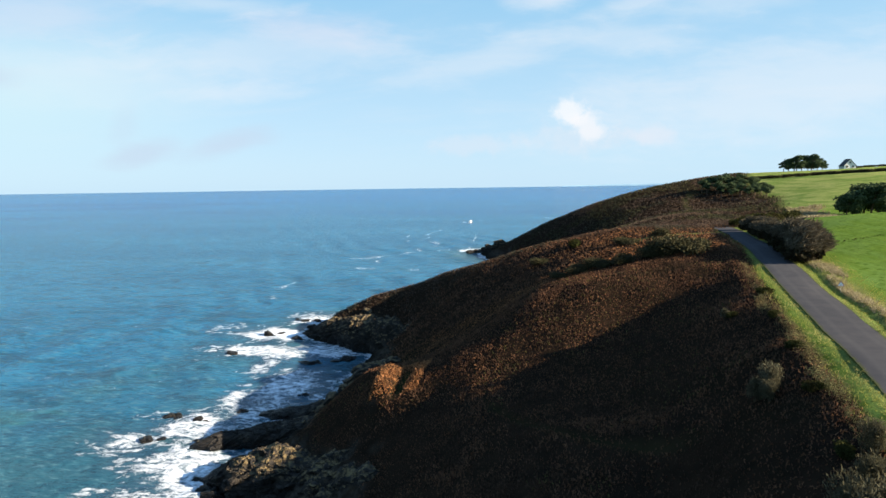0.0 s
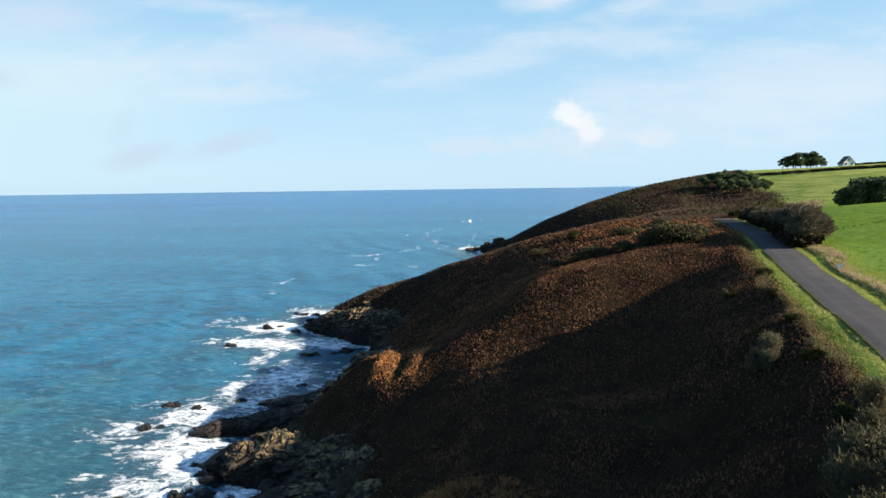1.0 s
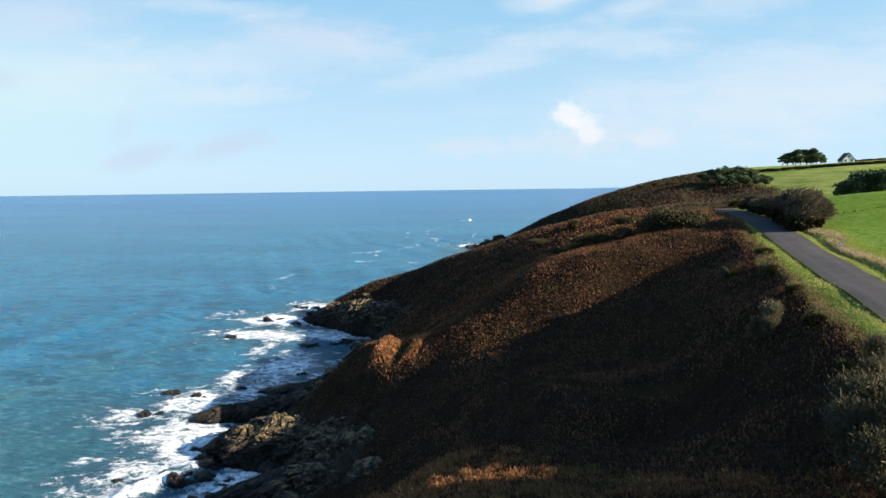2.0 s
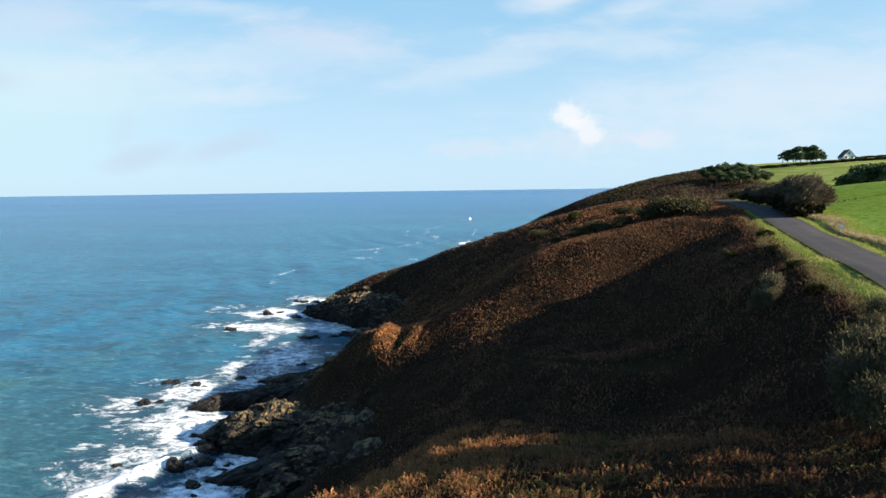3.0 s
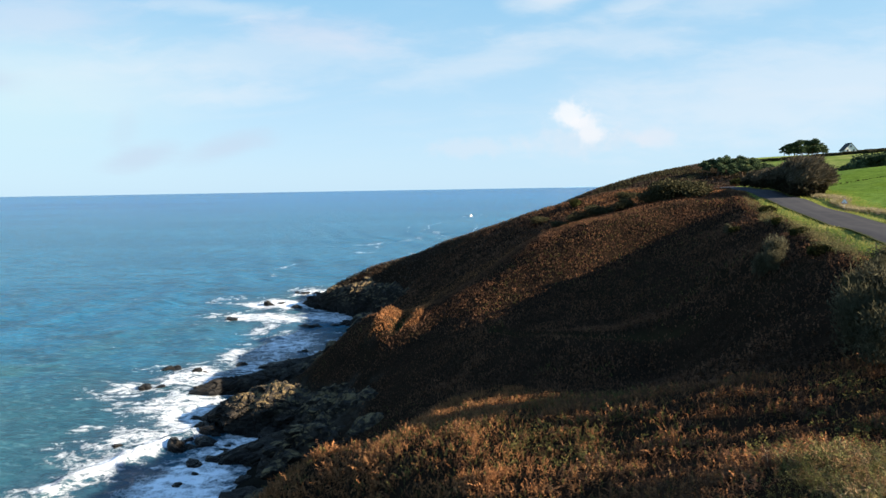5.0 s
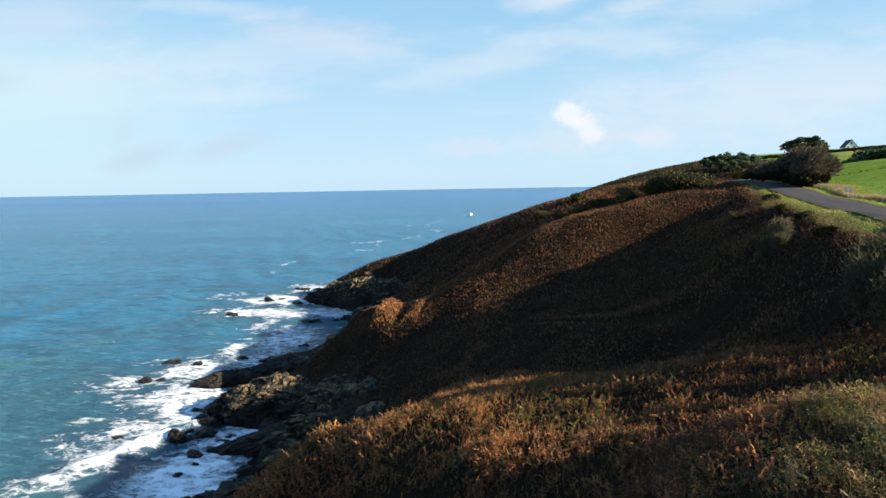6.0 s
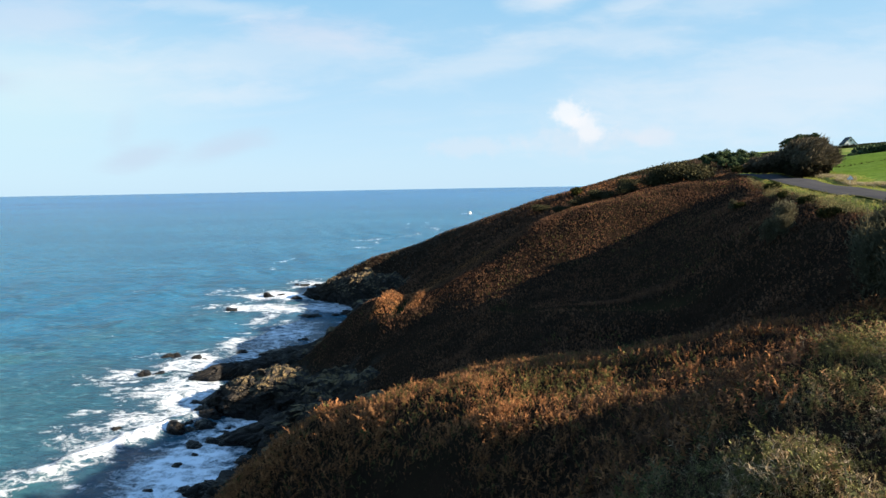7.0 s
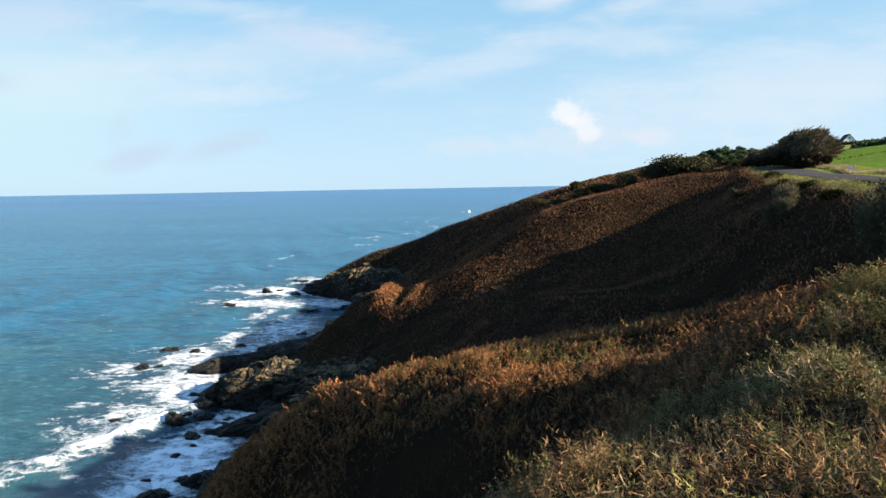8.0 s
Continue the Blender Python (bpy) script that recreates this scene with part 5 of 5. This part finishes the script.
def leaf_cloud(blobs, count, leaf, seed, streak=None, slim=0.14):
    """Leaves round a set of lumps (x, y, z, rx, ry, rz): verts, triangles. streak: a direction the leaves follow."""
    rng = np.random.default_rng(seed)
    blobs = np.array(blobs, float)
    vol = blobs[:, 3] * blobs[:, 4] * blobs[:, 5]
    pick = rng.choice(len(blobs), count, p=vol ** 0.75 / (vol ** 0.75).sum())
    d = rng.normal(size=(count, 3))
    d /= np.linalg.norm(d, axis=1)[:, None]
    p = blobs[pick, :3] + d * blobs[pick, 3:] * (rng.random(count) ** 0.45)[:, None] * rng.uniform(0.85, 1.2, count)[:, None]
    a = rng.normal(size=(count, 3))
    if streak is not None:
        a = a * 0.45 + np.array(streak) + 0.35 * d
    a /= np.linalg.norm(a, axis=1)[:, None]
    b = np.cross(a, rng.normal(size=(count, 3)))
    b /= np.linalg.norm(b, axis=1)[:, None] + 1e-9
    s = (leaf * rng.uniform(0.6, 1.4, count))[:, None]
    k = slim if streak is not None else 0.5
    v = np.stack([p - 0.5 * s * a, p + k * s * b, p + 0.7 * s * a, p - k * s * b], 1).reshape(-1, 3)
    i = np.arange(count) * 4
    f = np.concatenate([np.stack([i, i + 1, i + 2], 1), np.stack([i, i + 2, i + 3], 1)])
    return v, f


PINE_BARK = bark_material("pine_bark", (0.05, 0.035, 0.025), (0.13, 0.09, 0.065))
PINE_LEAF = leaf_material("pine_needles", (0.034, 0.052, 0.026), (0.085, 0.112, 0.052), (0.046, 0.066, 0.034), 0.15, 0.3)
SCRUB = leaf_material("scrub", (0.055, 0.055, 0.026), (0.24, 0.22, 0.105), (0.15, 0.115, 0.055), 0.3, 0.5)
SHRUB_LEAF = leaf_material("shrub_twigs", (0.042, 0.038, 0.024), (0.17, 0.155, 0.098), (0.06, 0.056, 0.034), 0.3, 0.35)
THICKET = leaf_material("thicket_twigs", (0.046, 0.038, 0.026), (0.175, 0.142, 0.094), (0.070, 0.060, 0.040), 0.15, 0.35)
# near-black leaves: the thicket's own shade put into their colour
UNDERWOOD_SHADE = leaf_material("underwood_shade", (0.014, 0.012, 0.008), (0.040, 0.032, 0.018), (0.020, 0.020, 0.010), 0.05, 0.5)
GORSE_MOUND = leaf_material("gorse_mound", (0.030, 0.029, 0.015), (0.068, 0.063, 0.033), (0.046, 0.040, 0.022), 0.15, 0.5, 1.3)
GORSE_BARK = bark_material("gorse_stem", (0.04, 0.03, 0.02), (0.10, 0.08, 0.05))


def pine(seed, height, spread_r, leaves=2600, leaf=0.75, wind=0.15, skirt=True):
    """A wind-shaped coastal pine: trunk with limbs, flat lumpy crown."""
    rng = np.random.default_rng(seed)
    thing = new("pine_tree")
    top = np.array((wind * height * 0.6, rng.normal(0, 0.05) * height, height * 0.82))
    trunk = [np.array((0, 0, -0.6)), np.array((0.05, 0, height * 0.25)), top * 0.6 + (rng.normal(0, 0.2), 0, 0), top]
    pieces, blobs = [tube(trunk, (0.035 * height, 0.028 * height, 0.018 * height, 0.008 * height))], []
    for k in range(9):
        t = rng.uniform(0.3, 0.98)
        base = np.array(trunk[1]) * (1 - t) + top * t
        a = rng.uniform(0, 6.28)
        r = spread_r * rng.uniform(0.45, 1.0) * (1.1 - 0.4 * t)
        tip = base + np.array((math.cos(a) * r, math.sin(a) * r, height * rng.uniform(0.04, 0.16)))
        mid = (base + tip) / 2 + (0, 0, -0.03 * height)
        pieces.append(tube([base, mid, tip], (0.012 * height, 0.008 * height, 0.003 * height), 5))
        q = spread_r * rng.uniform(0.3, 0.5)
        blobs.append((*tip, q, q, q * 0.55))
        blobs.append((*(mid + (0, 0, 0.06 * height)), q * 0.8, q * 0.8, q * 0.45))
        if skirt:
            blobs.append((*(tip * (0.9, 0.9, 0.62)), q, q, q * 0.7))
    blobs.append((*(top + (0, 0, 0.06 * height)), spread_r * 0.5, spread_r * 0.5, 0.14 * height))
    part("trunk", mesh_from("trunk", *joined(pieces), PINE_BARK), thing)
    part("crown", mesh_from("crown", *leaf_cloud(blobs, leaves, leaf, seed + 5), PINE_LEAF, flat=True), thing)
    return thing


def put_copies(make, spots, label, category, group, rng):
    """Build the variants once, stand copies at (x, y, scale)."""
    for k, (x, y, s) in enumerate(spots):
        src = make[k % len(make)]
        m = pose(x, y, float(ground(x, y)) - 0.1, 0, 0, rng.uniform(-25, 25))
        ob = src if k < len(make) else copy_thing(src, m)
        ob.matrix_basis = m
        ob.scale = (s, s, s)
        tagged(ob, label, category, group)


def build_trees():
    rng = np.random.default_rng(21)
    make = [pine(1, 8.5, 3.6, 2400, 0.46, 0.15, False), pine(2, 7.5, 4.0, 2400, 0.46, 0.15, False), pine(3, 9.0, 3.4, 2400, 0.46, 0.15, False)]
    spots = [(93, 300, 0.85), (97, 303, 1.0), (100.5, 299, 1.0), (104, 303, 1.05), (107.5, 299, 1.0), (111, 302, 0.95), (98, 293, 0.85), (103, 291, 0.9), (109, 292, 0.9), (114, 296, 0.9), (117, 300, 0.8),
             (106, 285, 0.8), (112, 283, 0.8), (116, 287, 0.75), (94, 295, 0.7), (109, 276, 0.75), (113, 272, 0.75), (105, 272, 0.7), (110, 266, 0.65), (101, 280, 0.7), (98, 286, 0.75)]
    put_copies(make, spots, "dark green wind-shaped pine in a hillside clump", "tree", "pines of the hillside clump", rng)
    make = [pine(11, 11, 4.6, 3400, 0.65), pine(12, 10, 4.8, 3400, 0.65)]
    spots = [(155, 362, 0.6), (158.5, 364, 0.75), (162, 362, 0.85), (166, 365, 0.9), (170, 362, 0.88), (174.5, 365, 0.7), (164, 370, 0.85), (172, 371, 0.8), (178, 367, 0.55)]
    put_copies(make, spots, "dark broad pine in the clump beside the house", "tree", "pines beside the house", rng)
    make = [pine(15, 8, 4.4, 4200, 0.5), pine(16, 8.5, 4.2, 4200, 0.5)]
    spots = [(108.5, 196, 0.9), (112, 199, 1.15), (115.5, 196, 1.3), (119, 199, 1.25), (122.5, 197, 1.1), (126, 200, 0.9), (117, 203, 1.25)]
    put_copies(make, spots, "dark rounded pine behind the near green field", "tree", "pines behind the field", rng)


def shrub(name, seed, wide, deep, high, leaves, leaf, mat, streak=None, stems=8, lean=0.25, slim=0.14):
    """A dense bush: forked stems under a lumpy crown."""
    rng = np.random.default_rng(seed)
    thing = new(name)
    pieces, blobs, under = [], [], []
    for k in range(stems):
        a, r = rng.uniform(0, 6.28), rng.random() ** 0.6 * 0.75
        tip = np.array((math.cos(a) * wide / 2 * r, math.sin(a) * deep / 2 * r, high * rng.uniform(0.5, 0.8) * (1 - 0.35 * r)))
        if streak is not None:
            tip = tip + np.array(streak) * high * lean
        pieces.append(tube([tip * (0.2, 0.2, 0) + (0, 0, -0.3), tip * (0.55, 0.55, 0.5), tip], (0.02 * high + 0.02, 0.013 * high + 0.01, 0.008), 5))
        q = rng.uniform(0.25, 0.42)
        blobs.append((*tip, wide * q, deep * q, high * q * 0.8))
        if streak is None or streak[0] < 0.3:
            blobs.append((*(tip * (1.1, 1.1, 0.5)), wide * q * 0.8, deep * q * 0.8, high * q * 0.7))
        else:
            # dark leaves low on the west stand in for the crown's shade
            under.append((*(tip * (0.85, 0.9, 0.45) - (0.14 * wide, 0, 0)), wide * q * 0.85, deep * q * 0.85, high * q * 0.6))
    for piece in pieces:
        part("stem", mesh_from("stem", *piece, GORSE_BARK), thing)
    part("crown", mesh_from("crown", *leaf_cloud(blobs, leaves, leaf, seed + 3, streak, slim), mat, flat=True), thing)
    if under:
        part("undergrowth", mesh_from("undergrowth", *leaf_cloud(under, leaves // 2, 0.4, seed + 4), UNDERWOOD_SHADE, flat=True), thing, "leafy undergrowth with the thicket's shade put into its colour")
    return thing


def build_shrubs():
    rng = np.random.default_rng(33)
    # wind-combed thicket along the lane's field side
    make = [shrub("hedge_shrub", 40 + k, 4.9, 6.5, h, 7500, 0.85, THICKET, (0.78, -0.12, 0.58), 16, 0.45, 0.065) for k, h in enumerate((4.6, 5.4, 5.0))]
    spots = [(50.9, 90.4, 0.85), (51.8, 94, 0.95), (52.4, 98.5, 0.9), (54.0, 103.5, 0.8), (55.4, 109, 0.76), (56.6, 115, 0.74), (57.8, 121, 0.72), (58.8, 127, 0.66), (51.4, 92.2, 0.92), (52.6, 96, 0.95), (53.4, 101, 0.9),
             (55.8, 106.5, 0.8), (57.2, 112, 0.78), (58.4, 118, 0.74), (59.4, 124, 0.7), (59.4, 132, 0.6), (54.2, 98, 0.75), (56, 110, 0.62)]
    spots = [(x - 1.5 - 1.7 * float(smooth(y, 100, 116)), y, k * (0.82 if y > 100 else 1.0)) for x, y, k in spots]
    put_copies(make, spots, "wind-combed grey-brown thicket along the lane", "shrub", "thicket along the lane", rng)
    horn = [shrub("hedge_shrub", 47, 3.4, 3.4, 3.6, 6500, 0.9, THICKET, (0.88, -0.1, 0.42), 10, 0.6, 0.05)]
    put_copies(horn, [(50.9, 91.2, 1.1)], "thicket bush blown out over the field", "shrub", "thicket along the lane", rng)
    mounds = [shrub("gorse_mound", 55 + k, 4.4, 3.6, 2.0, 6500, 0.15, GORSE_MOUND, None, 10) for k in range(2)]
    put_copies(mounds, [(35.8, 100.5, 1.9), (32.2, 101.4, 1.4), (39.5, 104.5, 0.9), (26.5, 101.2, 0.9), (22.5, 102.6, 1.05), (18.8, 103.2, 0.95), (15.5, 104, 0.7), (41.5, 109, 0.7), (30, 121, 1.0), (38, 126, 0.9), (12, 128, 0.9)], "low olive-brown gorse mound on the bracken slope", "shrub", "gorse mounds on the slope", rng)
    make = [shrub("gorse_bush", 60 + k, 2.6, 2.4, 1.7, 2600, 0.2, GORSE) for k in range(3)]
    spots = [(33.4, 66.5, 0.45), (38.6, 71, 0.55), (36.2, 62, 0.5), (33.6, 51, 0.5), (31.4, 42, 0.5), (29.4, 34, 0.5), (28.8, 28, 0.8),
             (58.5, 141, 1.2), (20, 133, 1.2), (62, 147, 1.4), (67, 152, 1.5), (73, 160, 1.6), (79, 168, 1.5), (84, 176, 1.6), (89.5, 188, 1.7), (94, 200, 1.5), (70, 156, 1.2), (76, 164, 1.3)]
    put_copies(make, spots, "dark olive gorse bush at the slope's brow", "shrub", "gorse bushes along the brow", rng)
    make = [shrub("sallow_bush", 70 + k, 2.0, 1.8, 3.0, 5200, 0.17, SHRUB_LEAF, (-0.1, 0.0, 0.9)) for k in range(2)]
    # the bushes below y 21 are unseen, added to shade the spur
    spots = [(29.5, 44.4, 0.85), (28.6, 45.2, 0.6), (29.0, 43.6, 0.6), (32.8, 66.7, 0.4), (30.6, 33.0, 0.7), (28.2, 28.6, 1.0), (26.9, 27.2, 1.15), (26.2, 25.6, 1.2), (25.4, 24.3, 1.15), (26.6, 23.4, 1.1), (27.6, 25.4, 1.2), (28.6, 26.8, 1.0), (25.2, 22.4, 0.9), (25.4, 20.4, 0.75), (25.6, 18.4, 0.7), (25.4, 16.4, 0.7)]
    put_copies(make, spots, "pale grey-green bush on the slope; southernmost ones unseen, added for shade", "shrub", "pale bushes on the slope", rng)
    # field hedges on the hill
    make = [shrub("hedge_shrub", 80 + k, 9, 2.4, 1.5, 1800, 0.5, GORSE_MOUND) for k in range(2)]
    spots = [(x, 322 - 0.42 * (x - 130), 1.0) for x in range(122, 190, 6)] + [(x, 356 - 0.05 * (x - 150), 0.8) for x in range(190, 215, 7)]
    put_copies(make, spots, "clipped dark hedge between hill fields", "hedge", "hedges of the hill fields", rng)


# ------------------------------------------------------------------ house and sign


def build_house():
    white = plain_material("plaster_white", (0.60, 0.60, 0.58), (0.72, 0.72, 0.70), 0.85, 0.8)
    slate = plain_material("slate", (0.018, 0.02, 0.024), (0.04, 0.042, 0.048), 0.8, 3.0)
    glass = plain_material("window_glass", (0.03, 0.035, 0.045), (0.05, 0.055, 0.065), 0.1, 1.0, spec=0.6)
    granite = plain_material("granite", (0.25, 0.23, 0.2), (0.36, 0.33, 0.3), 0.9, 4.0)
    x, y = 185.5, 352.0
    house = new("house")
    house.matrix_basis = pose(x, y, float(ground(x, y)) - 0.3, 0, 0, -4)
    w, d, eave, ridge = 5.8, 6.6, 2.0, 5.6
    bm = bmesh.new()
    prism(bm, ((-w / 2, 0), (w / 2, 0), (w / 2, eave), (0, ridge - 0.25), (-w / 2, eave)), d, Matrix())
    bm_part("wall", bm, white, house, "white plastered gable walls")
    for side in (-1, 1):
        bm = bmesh.new()
        prism(bm, ((side * (w / 2 + 0.35), eave - 0.5), (side * (w / 2 + 0.35), eave - 0.25), (0, ridge + 0.12), (0, ridge - 0.15)), d + 0.5, Matrix.Translation((0, -0.25, 0)))
        bm_part("roof", bm, slate, house, "dark slate roof slope")
    for cx, cz, ww, hh in ((0.0, 3.6, 0.9, 1.0), (-1.5, 1.3, 0.9, 1.1), (1.5, 1.3, 0.9, 1.1)):
        bm = bmesh.new()
        for sx, sz, bw, bh in ((0, hh / 2, ww + 0.2, 0.1), (0, -hh / 2, ww + 0.3, 0.12), (-ww / 2, 0, 0.1, hh), (ww / 2, 0, 0.1, hh), (0, 0, 0.06, hh)):
            block(bm, cx + sx, -0.03, cz + sz, bw, 0.12, bh)
        win = bm_part("window", bm, granite, house, "small gable window")
        bm = bmesh.new()
        block(bm, cx, -0.01, cz, ww - 0.1, 0.04, hh - 0.1)
        bm_part("pane", bm, glass, win)
    tagged(house, "white gabled house with a steep slate roof", "house")


def build_sign():
    steel = plain_material("galvanised_steel", (0.32, 0.33, 0.34), (0.45, 0.46, 0.47), 0.45, 8.0, 0.7)
    white = plain_material("sign_white", (0.76, 0.77, 0.78), (0.82, 0.82, 0.82), 0.4, 5.0)
    red = plain_material("sign_red", (0.30, 0.16, 0.20), (0.38, 0.22, 0.26), 0.5, 5.0)
    black = plain_material("sign_black", (0.015, 0.015, 0.015), (0.03, 0.03, 0.03), 0.5, 5.0)
    x, y = 47.0, 71.4
    sign = new("road_sign")
    sign.matrix_basis = pose(x, y, float(ground(x, y)), 0, 0, -16)
    bm = bmesh.new()
    block(bm, 0, 0, 0.75, 0.06, 0.05, 1.9, 0, 0.008)
    bm_part("post", bm, steel, sign, "grey steel post")

    def tri(r):
        return [(r * math.sin(a), 1.35 + r * math.cos(a)) for k in range(3) for a in (radians(120 * k - 7), radians(120 * k + 7))]
    for name, r, yy, mat in (("plate", 0.47, -0.045, steel), ("border", 0.46, -0.052, red), ("face", 0.36, -0.058, white)):
        bm = bmesh.new()
        prism(bm, tri(r), 0.008 if name != "plate" else 0.02, Matrix.Translation((0, yy, 0)))
        bm_part(name, bm, mat, sign)
    bm = bmesh.new()
    block(bm, 0.0, -0.062, 1.30, 0.07, 0.006, 0.26, 0, 0)
    block(bm, -0.06, -0.0622, 1.22, 0.12, 0.006, 0.06, 0, 0)
    bm_part("pictogram", bm, black, sign)
    sign.scale = (0.78, 0.78, 0.72)
    tagged(sign, "triangular warning sign on a steel post by the lane", "sign")


def build_boat():
    white = plain_material("boat_white", (0.42, 0.43, 0.44), (0.5, 0.5, 0.5), 0.6, 3.0)
    dark = plain_material("boat_window", (0.02, 0.02, 0.03), (0.03, 0.03, 0.04), 0.3, 3.0)
    boat = new("motorboat")
    boat.matrix_basis = pose(-67, 650, 0.1, 0, 0, 70)
    ring = [(-3.4, 1.15), (-2.0, 1.35), (0.5, 1.3), (2.6, 0.8), (3.9, 0.0), (2.6, -0.8), (0.5, -1.3), (-2.0, -1.35), (-3.4, -1.15)]
    bm = bmesh.new()
    low = [bm.verts.new((x * 0.9, y * 0.7, -0.3)) for x, y in ring]
    top = [bm.verts.new((x, y, 1.0 + 0.035 * (x + 3.4) ** 1.4)) for x, y in ring]
    for k in range(len(ring)):
        j = (k + 1) % len(ring)
        bm.faces.new((low[k], low[j], top[j], top[k]))
    bm.faces.new(top), bm.faces.new(low[::-1])
    bm_part("hull", bm, white, boat, "white hull")
    bm = bmesh.new()
    block(bm, -0.3, 0, 1.75, 2.2, 1.7, 1.5, 0, 0.15)
    cabin = bm_part("cabin", bm, white, boat)
    bm = bmesh.new()
    block(bm, 0.82, 0, 2.05, 0.05, 1.4, 0.5)
    bm_part("window", bm, dark, cabin)
    bm = bmesh.new()
    block(bm, -0.5, 0, 2.9, 0.08, 0.08, 1.2)
    bm_part("mast", bm, white, boat)
    tagged(boat, "small white motorboat out on the open sea", "boat")


def build_far_coast():
    # the air's haze is put into the distant land's colour
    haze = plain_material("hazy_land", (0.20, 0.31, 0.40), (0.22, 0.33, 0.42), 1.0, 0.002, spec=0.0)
    t = np.linspace(0, 1, 160)
    a = np.radians(2.5 + 14 * t)
    x, y = 4680 * np.sin(a), 4680 * np.cos(a)
    h = 24 + (9 * smooth(t, 0, 0.35) + 6 * fbm(t * 900, t * 0, 160, 4, 55)) * smooth(t, 0, 0.06)
    rows = []
    for back, k in ((-6, 0.0), (0, 0.75), (25, 1.0), (160, 0.9)):
        rows.append(np.stack([x * (1 + back / 4680), y * (1 + back / 4680), 14 + (h - 14) * k], 1))
    v = np.stack(rows, 0)
    i = np.arange(v.shape[0] * v.shape[1]).reshape(v.shape[:2])
    faces = np.stack([i[:-1, :-1], i[:-1, 1:], i[1:, 1:], i[1:, :-1]], 2).reshape(-1, 4)
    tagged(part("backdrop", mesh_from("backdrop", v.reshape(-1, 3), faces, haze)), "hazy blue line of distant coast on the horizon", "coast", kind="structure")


build_ground()
build_sea()
build_road()
build_rocks()
build_trees()
build_shrubs()
build_house()
build_sign()
build_boat()
build_far_coast()
build_cover()
